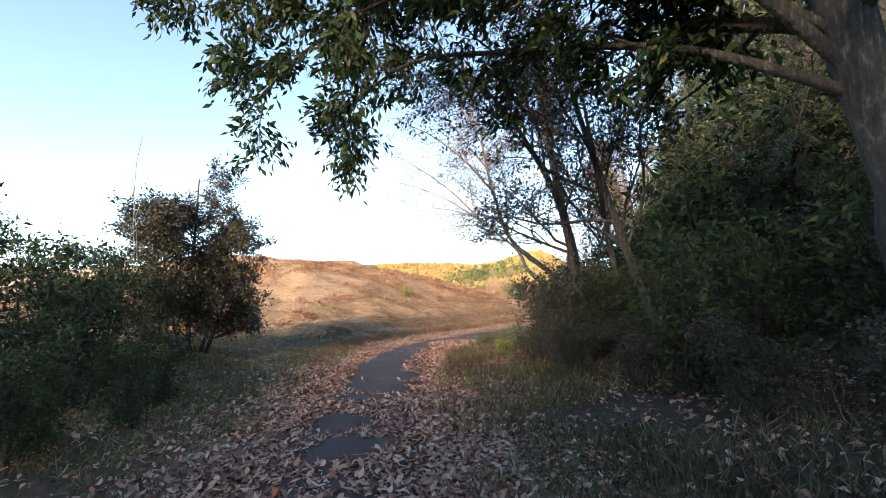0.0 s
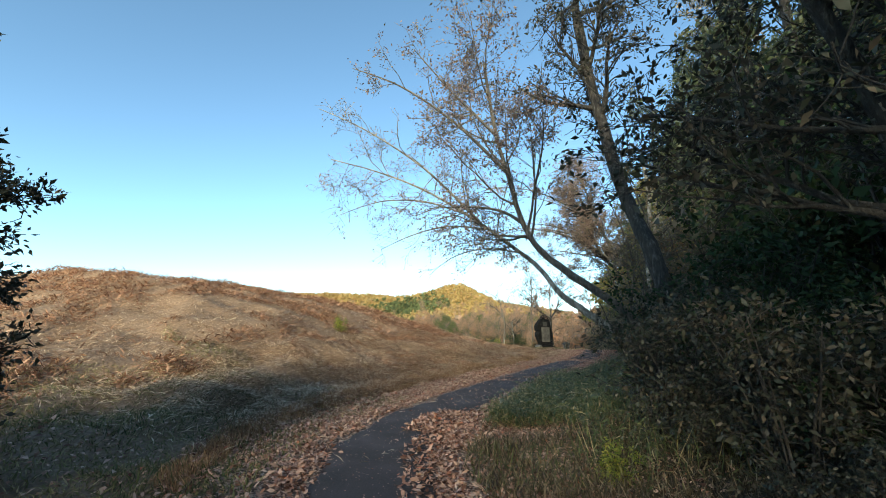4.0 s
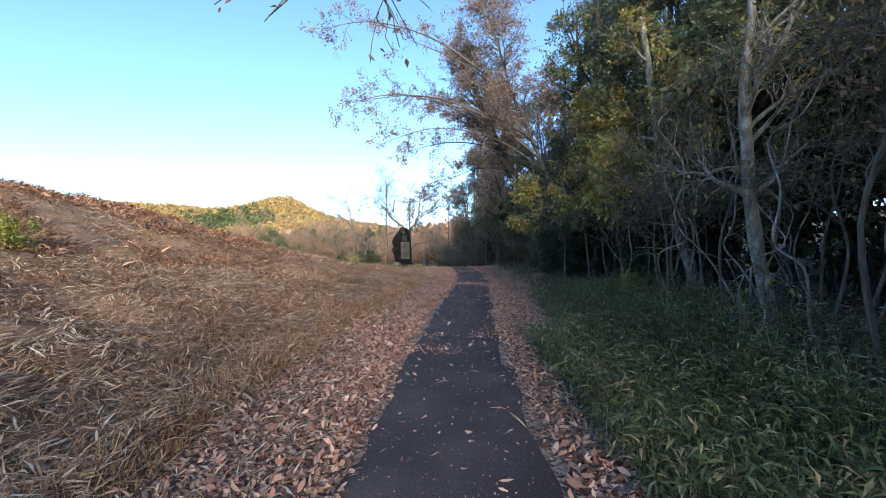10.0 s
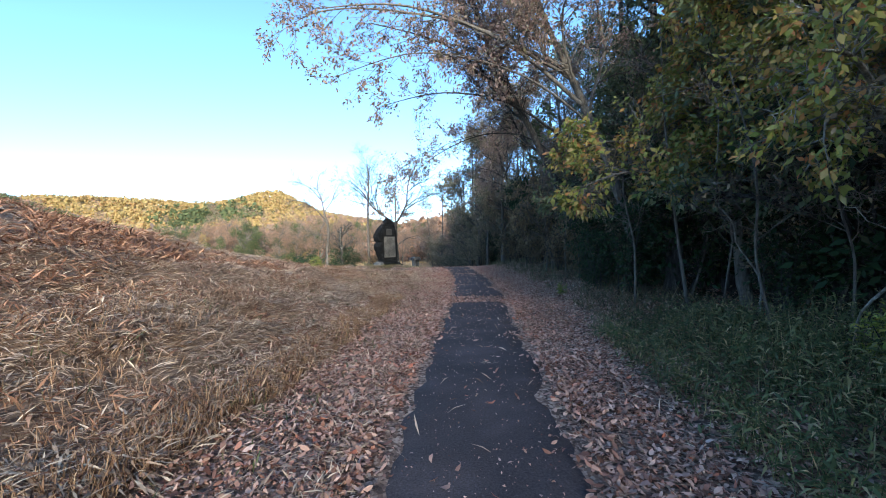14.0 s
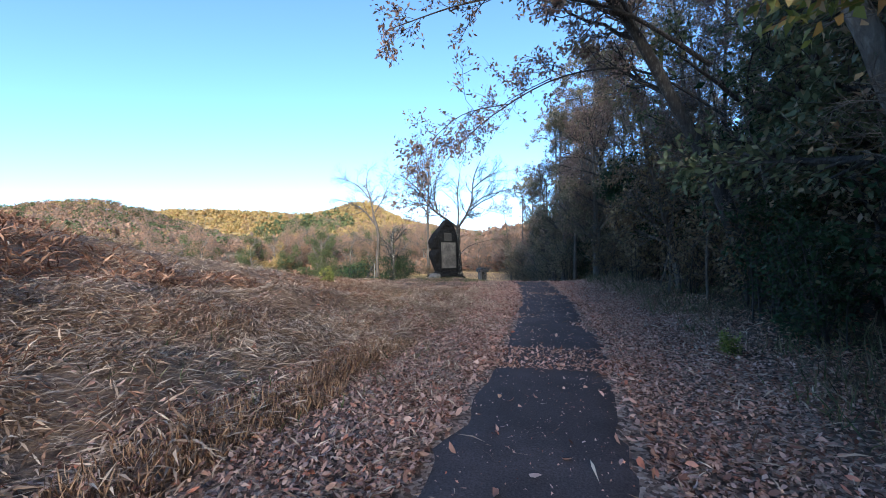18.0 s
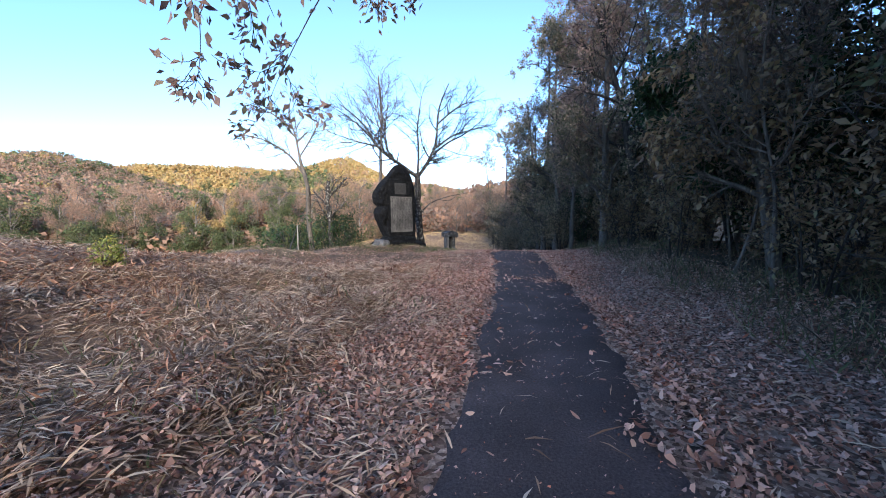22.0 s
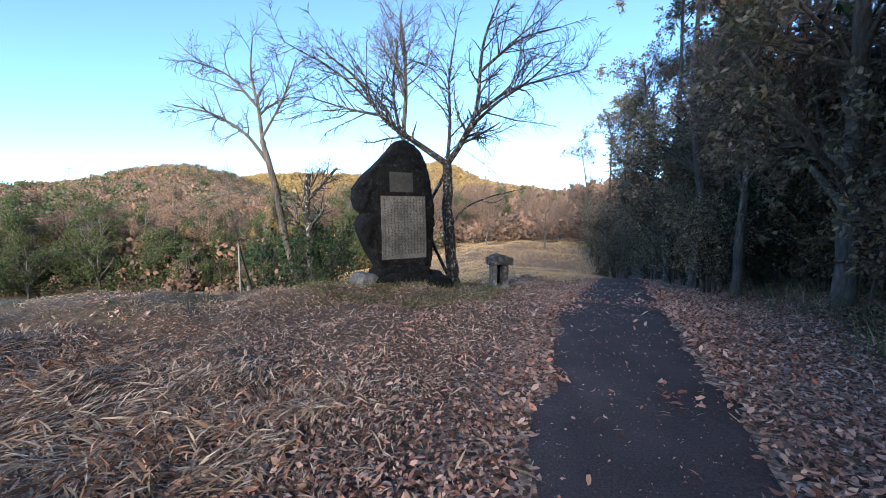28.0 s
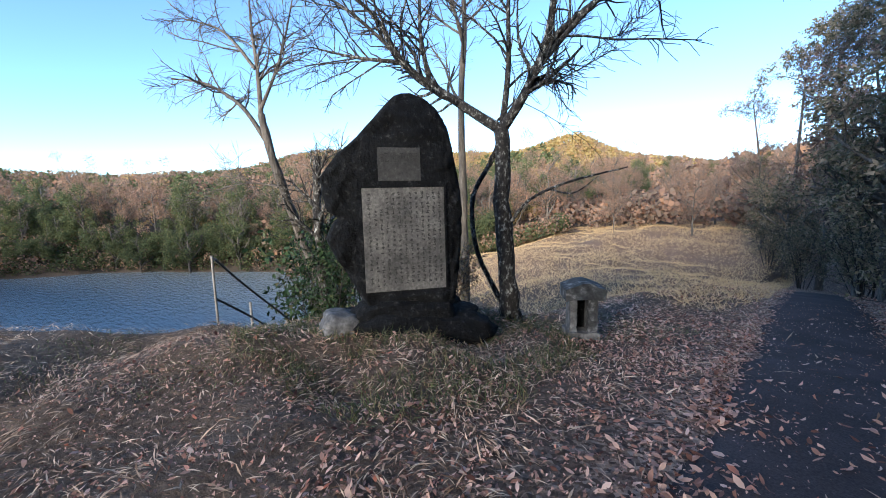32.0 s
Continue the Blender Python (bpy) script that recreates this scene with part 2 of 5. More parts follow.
CUT = surface("carved_letters", 30, 3, [(0.3, (0.018, 0.017, 0.016)), (0.7, (0.05, 0.047, 0.044))], [(0.3, (0.4, 0.4, 0.4)), (0.7, (0.6, 0.6, 0.6))], 0.95, 0.3, 0.01)
GREYSTONE = surface("grey_stone", 12, 2.5, [(0.3, (0.05, 0.048, 0.046)), (0.55, (0.16, 0.15, 0.145)), (0.8, (0.34, 0.33, 0.32))],
                    [(0.36, (0.25, 0.25, 0.26)), (0.66, (0.64, 0.64, 0.64))], 0.9, 0.7, 0.02)
ROOFSTONE = surface("lichened_roof_stone", 9, 3.5, [(0.36, (0.025, 0.024, 0.024)), (0.54, (0.075, 0.072, 0.07)), (0.68, (0.3, 0.29, 0.28))],
                    [(0.36, (0.25, 0.25, 0.26)), (0.66, (0.62, 0.62, 0.62))], 0.92, 0.9, 0.03)
PIPE = surface("galvanised_pipe", 30, 3, [(0.3, (0.15, 0.135, 0.12)), (0.7, (0.3, 0.28, 0.255))], [(0.35, (0.35, 0.3, 0.26)), (0.6, (0.6, 0.6, 0.6))], 0.5, 0.1, 0.005)
RUSTPIPE = surface("dark_pipe", 30, 3, [(0.3, (0.03, 0.03, 0.034)), (0.7, (0.09, 0.085, 0.085))], [(0.35, (0.35, 0.3, 0.26)), (0.6, (0.6, 0.6, 0.6))], 0.6, 0.1, 0.005)


def water_mat():
    m, nt, b = node_mat("pond_water", 0.12)
    b.inputs["Base Color"].default_value = (0.28, 0.31, 0.31, 1)
    b.inputs["IOR"].default_value = 1.5
    f = noise_fac(nt, 2.2, 4, 0.55, (0.5, 1.6, 1.0))
    bump(nt, b, f, 0.9, 0.18)
    return m


WATER = water_mat()


# ---- the lie of the land ----
def sstep(a, b, x):
    t = np.clip((x - a) / (b - a), 0, 1)
    return t * t * (3 - 2 * t)


def lattice(seed, n=64):
    return np.random.RandomState(seed).rand(n, n)


GRIDS = [lattice(k) for k in range(6)]


def vnoise(x, y, scale, k=0):
    """Smooth value noise in -1..1, the same for single places and for arrays."""
    g = GRIDS[k]
    n = g.shape[0]
    u, v = np.asarray(x, float) / scale + 1000, np.asarray(y, float) / scale + 1000
    i, j = np.floor(u).astype(int), np.floor(v).astype(int)
    fu, fv = u - i, v - j
    fu, fv = fu * fu * (3 - 2 * fu), fv * fv * (3 - 2 * fv)
    i0, i1, j0, j1 = i % n, (i + 1) % n, j % n, (j + 1) % n
    return 2 * ((g[i0, j0] * (1 - fu) + g[i1, j0] * fu) * (1 - fv) + (g[i0, j1] * (1 - fu) + g[i1, j1] * fu) * fv) - 1


TRAIL_Y = [-12, -6, 0, 3, 5.4, 7.2, 8.7, 10.3, 12, 14, 18, 20, 22, 24, 26, 28, 30, 32, 37, 40, 44, 47, 50, 56, 64, 80]
TRAIL_X = [15, 11.0, 6.4, 4.1, 2.3, 1.0, 0.05, -0.75, -1.05, -1.1, -0.95, -0.8, -0.6, -0.33, -0.12, 0.1, 0.3, 0.5, 0.68, 0.6, 0.5, 0.62, 0.75, 1.0, 1.4, 2.4]


def trail(y):
    """The middle of the asphalt strip."""
    return np.interp(y, TRAIL_Y, TRAIL_X)


def trail_z(y):
    return -0.7 * sstep(42.5, 52, y) - 3.2 * sstep(49, 74, y)


def line_dist(x, y, pts):
    """Distance to a line of points, positive on its left-hand side."""
    best, sign = np.full(np.shape(x), 1e9), np.ones(np.shape(x))
    for (ax, ay), (bx, by) in zip(pts, pts[1:]):
        dx, dy = bx - ax, by - ay
        t = np.clip(((x - ax) * dx + (y - ay) * dy) / (dx * dx + dy * dy), 0, 1)
        px, py = x - ax - t * dx, y - ay - t * dy
        d = np.hypot(px, py)
        near = d < best
        best = np.where(near, d, best)
        sign = np.where(near, np.where(dx * py - dy * px > 0, 1.0, -1.0), sign)
    return best * sign


BANK = [(-90, 4), (-25, 31), (-9.5, 39.6), (-7.0, 42.0), (-5.3, 44.3), (-4.9, 46.4), (-2.9, 48.6), (-1.6, 54), (-0.4, 66), (3, 100)]
FAR_SHORE = [(-99, -6), (-66, 34), (-53, 52.5), (-34, 65), (-22, 71), (-14, 73.5), (-7.5, 67), (-4.5, 58)]
WATER_Z = -5.9


def hump(x, y, cx, cy, sx, sy, h, p=1.0):
    return h * np.exp(-((((x - cx) / sx) ** 2 + ((y - cy) / sy) ** 2) ** p))


def ground(x, y):
    x, y = np.asarray(x, float), np.asarray(y, float)
    c = trail(y)
    side = x - c
    z = trail_z(y) * sstep(-60, 0, -np.abs(side))
    # the mown mound beside the trail
    reach = np.interp(y, [-10, 4, 10, 16, 24, 30, 36, 42], [26, 22, 16, 12, 11, 10, 9, 8])
    high = np.interp(y, [-10, 4, 10, 16, 24, 30, 36, 39, 41], [1.55, 1.6, 1.85, 3.5, 3.35, 2.1, 0.9, 0.15, 0.0])
    s = np.clip((-side - 2.2) / reach, 0, 1.6)
    mound = high * (0.35 * s + 0.65 * sstep(0, 1.1, s))
    z = z + mound + 0.11 * sstep(2.15, 2.45, -side) * sstep(8, 12, y) * (1 - sstep(34, 40, y))
    # wooded side: a shallow ditch, then rising
    z = z + 0.35 * sstep(1.4, 4.5, side) + 0.05 * np.clip(side - 5, 0, 80)
    z = z + (0.05 + 0.11 * sstep(2.4, 4, -side)) * vnoise(x, y, 1.2, 1) * sstep(0.9, 2.0, np.abs(side)) + 0.085 * vnoise(x, y, 0.6, 0) * sstep(2.4, 3.4, -side) + 0.16 * vnoise(x, y, 3.7, 2) * sstep(2, 6, np.abs(side))
    # the bank falls to the pond
    d = line_dist(x, y, BANK)
    steep = np.interp(y, [40, 50, 56, 70], [0.62, 0.55, 0.35, 0.2])
    fall = np.where(d > 0, -steep * d, 0)
    z = np.where(d > 0, np.minimum(z, z * np.exp(-np.maximum(d, 0) / 3.0) + fall), z)
    d2 = line_dist(x, y, FAR_SHORE)
    shore = WATER_Z + np.where(d2 > 0, 0.7 * np.minimum(d2, 2.5) + 0.10 * np.minimum(d2, 12) + 0.05 * np.minimum(d2, 60), 0.5 * d2)
    low = d > 0
    z = np.where(low, np.maximum(np.maximum(z, shore), WATER_Z - 2.0), z)
    z = np.where(low & (d2 > 0), np.maximum(z, shore), z)
    # the meadow swells beyond the pond
    z = z + hump(x, y, -9.5, 76, 8, 9, 1.6) + 0.22 * vnoise(x, y, 2.6, 5) * sstep(52, 58, y) * sstep(2, 4, -side)
    # hills
    far = sstep(55, 110, np.hypot(x, y - 25))
    hills = hump(x, y, -126, 352, 40, 60, 36, 0.8) + hump(x, y, -262, 330, 105, 60, 31, 1.8) + hump(x, y, -55, 330, 50, 80, 13)
    hills = hills + hump(x, y, -120, 105, 50, 40, 5.2, 1.2) + hump(x, y, -140, 30, 60, 40, 6, 1.2) + hump(x, y, -165, 160, 42, 40, 18)
    # unseen hill added behind the start, on the wooded side, to block the sun
    z = z + hump(x, y, 41, -62, 41, 24, 28, 4.0) + hump(x, y, 58, -66, 36, 24, 15, 4.0)
    hills = hills + hump(x, y, 50, 190, 50, 110, 14)
    z = z + far * hills + 0.8 * far * vnoise(x, y, 17, 3)
    return z


def gz(x, y):
    return float(ground(np.array([x]), np.array([y]))[0])


def spread(a, b, step, lo, hi, grow=1.12):
    """Even steps from a to b, widening beyond them to lo and hi."""
    out = list(np.arange(a, b + step / 2, step))
    s, v = step, out[-1]
    while v < hi:
        s *= grow
        v += s
        out.append(v)
    s, v = step, out[0]
    while v > lo:
        s *= grow
        v -= s
        out.insert(0, v)
    return np.array(out)


# ---- mesh helpers ----
def raw_mesh(name, verts, faces, mats, smooth=True):
    me = bpy.data.meshes.new(name)
    me.from_pydata([tuple(v) for v in verts], [], faces)
    for m in mats if isinstance(mats, (list, tuple)) else [mats]:
        me.materials.append(m)
    if smooth:
        me.polygons.foreach_set("use_smooth", [True] * len(me.polygons))
    me.update()
    return me


def tri_mesh(name, verts, tris, mat, smooth=False):
    """A mesh straight from arrays of places and triangles."""
    verts, tris = np.asarray(verts, np.float32), np.asarray(tris, np.int32)
    me = bpy.data.meshes.new(name)
    me.vertices.add(len(verts))
    me.vertices.foreach_set("co", verts.ravel())
    me.loops.add(tris.size)
    me.loops.foreach_set("vertex_index", tris.ravel())
    me.polygons.add(len(tris))
    me.polygons.foreach_set("loop_start", np.arange(0, tris.size, 3, dtype=np.int32))
    me.polygons.foreach_set("loop_total", np.full(len(tris), 3, dtype=np.int32))
    me.materials.append(mat)
    me.update(calc_edges=True)
    if smooth:
        me.polygons.foreach_set("use_smooth", [True] * len(tris))
    return me


def child(name, me, parent, label=""):
    ob = new(name, me)
    ob.parent = parent
    return tagged(ob, label)


def part(name, bm, material, parent, label=""):
    me = bpy.data.meshes.new(name)
    bm.to_mesh(me)
    bm.free()
    me.materials.append(material)
    return child(name, me, parent, label)


def unit(v):
    return v / np.maximum(np.linalg.norm(v, axis=-1, keepdims=True), 1e-9)


def leaf_arrays(base, along, normal, length, width, fold=0.18, droop=0.0):
    """Folded pointed leaves: base places, directions, normals and sizes, all as arrays."""
    along, side = unit(along), unit(np.cross(normal, along))
    up = unit(np.cross(along, side))
    L, W = np.reshape(length, (-1, 1)), np.reshape(width, (-1, 1))
    mid = base + along * L * 0.45
    a, b = mid + side * W / 2 + up * W * fold, mid - side * W / 2 + up * W * fold
    tip = base + along * L - up * L * droop
    n = len(base)
    verts = np.stack([base, a, tip, b], 1).reshape(-1, 3)
    k = np.arange(n)[:, None] * 4
    tris = np.concatenate([k + [0, 1, 3], k + [1, 2, 3]], 1).reshape(-1, 3)
    return verts, tris


def tubes(lines, sides):
    """Tapered round branches through the places of each line: (places, radii)."""
    V, F, n0 = [], [], 0
    for pts, rad in lines:
        pts, n = np.asarray(pts, float), len(pts)
        d = unit(np.gradient(pts, axis=0))
        ref = np.array([0.31, 0.17, 0.93]) if abs(d[0] @ np.array([0.31, 0.17, 0.93])) < 0.9 else np.array([1.0, 0, 0])
        u = unit(np.cross(d, ref))
        v = np.cross(d, u)
        a = np.arange(sides) * 2 * np.pi / sides
        ring = pts[:, None] + np.asarray(rad)[:, None, None] * (u[:, None] * np.cos(a)[None, :, None] + v[:, None] * np.sin(a)[None, :, None])
        V.append(ring.reshape(-1, 3))
        for i in range(n - 1):
            for j in range(sides):
                p, q = n0 + i * sides + j, n0 + i * sides + (j + 1) % sides
                F += [(p, q, q + sides), (p, q + sides, p + sides)]
        top = n0 + (n - 1) * sides
        F += [(top, top + j, top + j + 1) for j in range(1, sides - 1)]
        n0 += n * sides
    return np.concatenate(V), np.array(F)


def shoot(rng, start, way, length, r0, r1, n, wander, lift):
    """One branch that wanders from its start."""
    pts, d = [np.array(start, float)], unit(np.array(way, float))
    for _ in range(n):
        d = unit(d + rng.normal(0, wander, 3) + np.array([0, 0, lift]))
        pts.append(pts[-1] + d * length / n)
    return np.array(pts), np.linspace(r0, r1, n + 1)


def smooth_line(pts, n):
    """A curve through given places."""
    pts = np.array(pts, float)
    t = np.linspace(0, len(pts) - 1, n)
    out = []
    for s in t:
        i = min(int(s), len(pts) - 2)
        f = s - i
        p0, p1, p2, p3 = pts[max(i - 1, 0)], pts[i], pts[i + 1], pts[min(i + 2, len(pts) - 1)]
        out.append(0.5 * (2 * p1 + (p2 - p0) * f + (2 * p0 - 5 * p1 + 4 * p2 - p3) * f * f + (3 * p1 - p0 - 3 * p2 + p3) * f ** 3))
    return np.array(out)


def branch_out(rng, parents, count, span, length, thick, spread_angle, wander, lift, n=4, bias=None):
    """Shoots along the parents, each between the shares span of its length."""
    out = []
    for pts, rad in parents:
        for _ in range(count):
            u = rng.uniform(*span) * (len(pts) - 1)
            i = min(int(u), len(pts) - 2)
            p = pts[i] + (pts[i + 1] - pts[i]) * (u - i)
            d = unit(pts[i + 1] - pts[i])
            r = max(rad[i] * thick, 0.005)
            side = rng.normal(0, 1, 3)
            side = unit(side - d * (side @ d))
            w = d * math.cos(spread_angle) + side * math.sin(spread_angle)
            if bias is not None:
                w = w + bias
            f = 1.15 - 0.6 * u / (len(pts) - 1)
            out.append(shoot(rng, p, w, length * f * rng.uniform(0.65, 1.25), r, max(r * 0.35, 0.0035), n, wander, lift))
    return out


def foliage(rng, twigs, per, size, mat, name, jitter=0.06, hang=0.3, wide=0.45, tail=True):
    """Leaves set along the twigs, more of them towards the ends."""
    base, way = [], []
    for pts, _ in twigs:
        k = rng.poisson(per)
        if not k:
            continue
        u = (rng.power(1.6, k) if tail else rng.uniform(0, 1, k)) * (len(pts) - 1)
        i = np.minimum(u.astype(int), len(pts) - 2)
        base.append(pts[i] + (pts[i + 1] - pts[i]) * (u - i)[:, None] + rng.normal(0, jitter, (k, 3)))
        way.append(unit(pts[i + 1] - pts[i]) + rng.normal(0, 0.8, (k, 3)) + np.array([0, 0, -hang]))
    base, way = np.concatenate(base), np.concatenate(way)
    L = size * rng.uniform(0.6, 1.25, len(base))
    v, t = leaf_arrays(base, way, rng.normal(0, 1, base.shape) + np.array([0, 0, 0.8]), L, L * wide * rng.uniform(0.8, 1.2, len(base)), 0.15, 0.1)
    return tri_mesh(name, v, t, mat)


def tree(name, seed, trunks, limbs=9, limb_len=2.2, boughs=5, twigs=6, leaves=5, leaf=0.09, mat=None, bark=None, label="", category="tree", group="",
         lift=0.06, span=(0.35, 1.0), bias=None, twig_len=0.5, wide=0.45, bough_len=None, sides=8, hang=0.3, own_limbs=(), jitter=0.06, limb_thick=0.5):
    """A tree from its trunk lines [(places, r0, r1), ...] in its own space: trunk, limbs, twigs, crown."""
    rng = np.random.RandomState(seed)
    root = tagged(new(name), label, category, group)
    main, level1 = [], []
    for places, r0, r1 in trunks:
        pts = smooth_line(places, 4 * len(places))
        main.append((pts, np.linspace(r0, r1, len(pts)) * (1 + 0.25 * np.exp(-np.arange(len(pts)) * 1.2))))
    lumpy = np.random.RandomState(seed + 500)
    main = [(pts + lumpy.normal(0, 0.1, pts.shape) * rad[:, None], rad * (1 + lumpy.normal(0, 0.06, len(rad)))) for pts, rad in main]
    for k, ln in enumerate(main):
        child("trunk", tri_mesh("trunk", *tubes([ln], sides), bark, True), root)
    for places, r0, r1 in own_limbs:
        pts = smooth_line(places, 4 * len(places))
        level1.append((pts, np.linspace(r0, r1, len(pts))))
    if limbs:
        level1 += branch_out(rng, main, limbs, span, limb_len, limb_thick, 0.95, 0.16, lift, 6, bias)
    for ln in level1:
        child("limb", tri_mesh("limb", *tubes([ln], 5), bark, True), root)
    level2 = branch_out(rng, level1, boughs, (0.2, 1.0), bough_len or limb_len * 0.5, 0.55, 0.8, 0.2, lift * 0.6, 4)
    level3 = branch_out(rng, level2 + level1, twigs, (0.25, 1.0), twig_len, 0.5, 0.8, 0.25, 0.0, 3)
    child("twig_spray", tri_mesh("twig_spray", *tubes(level2 + level3, 3), bark, True), root)["kind"] = "stuff"
    if leaves:
        child("crown", foliage(rng, level3, leaves, leaf, mat, "crown", jitter, hang, wide), root)
    return root


def put(ob, x, y, dz=0.0, turn=0.0, size=1.0):
    ob.location = (x, y, gz(x, y) + dz)
    ob.rotation_euler = (0, 0, radians(turn))
    ob.scale = (size, size, size)
    return ob


def plant(ob, spots, group=""):
    """Copies of a thing at (x, y, turn, size); the first takes the thing itself."""
    for k, (x, y, turn, size) in enumerate(spots):
        if k == 0:
            put(ob, x, y, -0.05, turn, size)
        else:
            o = copy_thing(ob, pose(x, y, gz(x, y) - 0.05, 0, 0, turn))
            o.scale = (size, size, size)
    if group:
        ob["group"] = group


# ---- ground ----
def ground_mat():
    m, nt, b = node_mat("ground_cover", 0.95)
    at = nt.nodes.new("ShaderNodeAttribute")
    at.attribute_name = "cover"
    sep = nt.nodes.new("ShaderNodeSeparateColor")
    nt.links.new(at.outputs["Color"], sep.inputs["Color"])
    f = noise_fac(nt, 14, 9, 0.7)
    c = noise_fac(nt, 0.8, 4, 0.55)
    co = nt.nodes.new("ShaderNodeTexCoord")
    cells = nt.nodes.new("ShaderNodeTexVoronoi")
    cells.inputs["Scale"].default_value = 30
    nt.links.new(co.outputs["Object"], cells.inputs["Vector"])
    chip = nt.nodes.new("ShaderNodeSeparateColor")
    nt.links.new(cells.outputs["Color"], chip.inputs["Color"])
    leaf = ramp(nt, [(0.0, (0.07, 0.042, 0.032)), (0.35, (0.2, 0.12, 0.09)), (0.7, (0.4, 0.27, 0.21)), (1.0, (0.62, 0.47, 0.38))], chip.outputs["Red"])
    leaf = mix(nt, 0.5, leaf, ramp(nt, [(0.35, (0.25, 0.23, 0.22)), (0.6, (0.9, 0.88, 0.86))], f), "MULTIPLY")
    dry = ramp(nt, [(0.28, (0.1, 0.064, 0.045)), (0.5, (0.22, 0.145, 0.1)), (0.72, (0.4, 0.29, 0.21))], f)
    dry = mix(nt, 0.5, dry, ramp(nt, [(0.3, (0.42, 0.37, 0.33)), (0.7, (0.64, 0.62, 0.58))], c), "OVERLAY")
    # darkest floor colour, used under the wood and on other dark ground
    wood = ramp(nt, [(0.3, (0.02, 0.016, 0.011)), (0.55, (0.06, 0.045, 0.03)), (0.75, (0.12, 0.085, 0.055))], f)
    far = ramp(nt, [(0.3, (0.2, 0.16, 0.07)), (0.5, (0.3, 0.22, 0.1)), (0.7, (0.38, 0.25, 0.12))], noise_fac(nt, 0.12, 6, 0.65))
    col = mix(nt, sep.outputs["Red"], leaf, dry)
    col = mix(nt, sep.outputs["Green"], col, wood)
    col = mix(nt, sep.outputs["Blue"], col, far)
    nt.links.new(col, b.inputs["Base Color"])
    bump(nt, b, f, 0.8, 0.05)
    return m


gxs, gys = spread(-17, 7, 0.24, -1400, 1400, 1.13), spread(-4, 56, 0.26, -1400, 1600, 1.13)
GX, GY = np.meshgrid(gxs, gys, indexing="ij")
GZ = ground(GX, GY)
nx, ny = GX.shape
ii, jj = np.meshgrid(np.arange(nx - 1), np.arange(ny - 1), indexing="ij")
k0 = (ii * ny + jj).ravel()
tris = np.concatenate([np.stack([k0, k0 + ny, k0 + ny + 1], 1), np.stack([k0, k0 + ny + 1, k0 + 1], 1)])
me = tri_mesh("ground", np.stack([GX, GY, GZ], -1).reshape(-1, 3), tris, ground_mat(), True)
side = GX - trail(GY)
bank_d = line_dist(GX, GY, BANK)
straw_w = sstep(1.7, 2.6, -side + 0.25 * vnoise(GX, GY, 0.9, 4))
straw_w = np.maximum(straw_w, (bank_d > 0.4) * 1.0)
# dark floor: under the wood, on both banks, left of the start, round the memorial
dark_floor_w = sstep(2.0, 3.4, side + 0.5 * vnoise(GX, GY, 1.3, 5)) + 0.6 * sstep(0.5, 2.5, bank_d) * (GY < 57) * (line_dist(GX, GY, FAR_SHORE) < 0) + 0.9 * (line_dist(GX, GY, FAR_SHORE) > -1) * (GX < -17)
dark_floor_w = np.maximum(dark_floor_w, 0.85 * sstep(1.5, 2.4, -side) * (1 - sstep(6.5, 8.5, GY)) * sstep(-12, -7, GX))
dark_floor_w = np.maximum(dark_floor_w, 0.6 * sstep(35, 40, GY) * sstep(0.9, 1.6, -side) * (bank_d < 0.3))
far_w = sstep(75, 120, np.hypot(GX, GY - 25))
cover = np.stack([straw_w, np.clip(dark_floor_w, 0, 1), far_w, np.ones_like(far_w)], -1).reshape(-1, 4)
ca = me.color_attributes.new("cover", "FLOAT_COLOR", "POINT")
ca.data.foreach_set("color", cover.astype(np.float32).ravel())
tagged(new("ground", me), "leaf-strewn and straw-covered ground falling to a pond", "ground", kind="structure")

# the pond
wx, wy = np.meshgrid(np.linspace(-150, 2, 60), np.linspace(0, 110, 50), indexing="ij")
ii, jj = np.meshgrid(np.arange(59), np.arange(49), indexing="ij")
k0 = (ii * 50 + jj).ravel()
tagged(new("water", tri_mesh("water", np.stack([wx, wy, np.full_like(wx, WATER_Z)], -1).reshape(-1, 3),
       np.concatenate([np.stack([k0, k0 + 50, k0 + 51], 1), np.stack([k0, k0 + 51, k0 + 1], 1)]), WATER)),
       "rippled grey-blue pond reflecting the sky", "pond", kind="structure")


def asphalt_strip():
    """The worn strip of asphalt: ragged edges, a low crown, thickness at its rims."""
    rng = np.random.RandomState(5)
    ys = np.arange(-8, 70, 0.16)
    cols = np.linspace(-1, 1, 9)
    V = []
    for y in ys:
        c, z = trail(y), trail_z(y)
        wl = 0.80 + 0.1 * float(sstep(39, 43, y)) + 0.10 * vnoise(0.0, y, 0.7, 0) + 0.07 * vnoise(3.0, y, 0.25, 1)
        wr = 0.78 + 0.1 * float(sstep(39, 43, y)) + 0.12 * vnoise(7.0, y, 0.8, 2) + 0.07 * vnoise(9.0, y, 0.25, 3)
        slope = (trail(y + 0.3) - trail(y - 0.3)) / 0.6
        k = math.hypot(1, slope)
        for s in cols:
            w = (wl if s < 0 else wr) * k * s
            lift = 0.022 + 0.012 * (1 - s * s) + 0.004 * vnoise(c + w, y, 0.5, 4)
            V.append((c + w, y, z + (lift if abs(s) < 0.99 else -0.03)))
    n = len(cols)
    F = [(i * n + j, i * n + j + 1, (i + 1) * n + j + 1, (i + 1) * n + j) for i in range(len(ys) - 1) for j in range(n - 1)]
    return raw_mesh("path", V, F, ASPHALT)


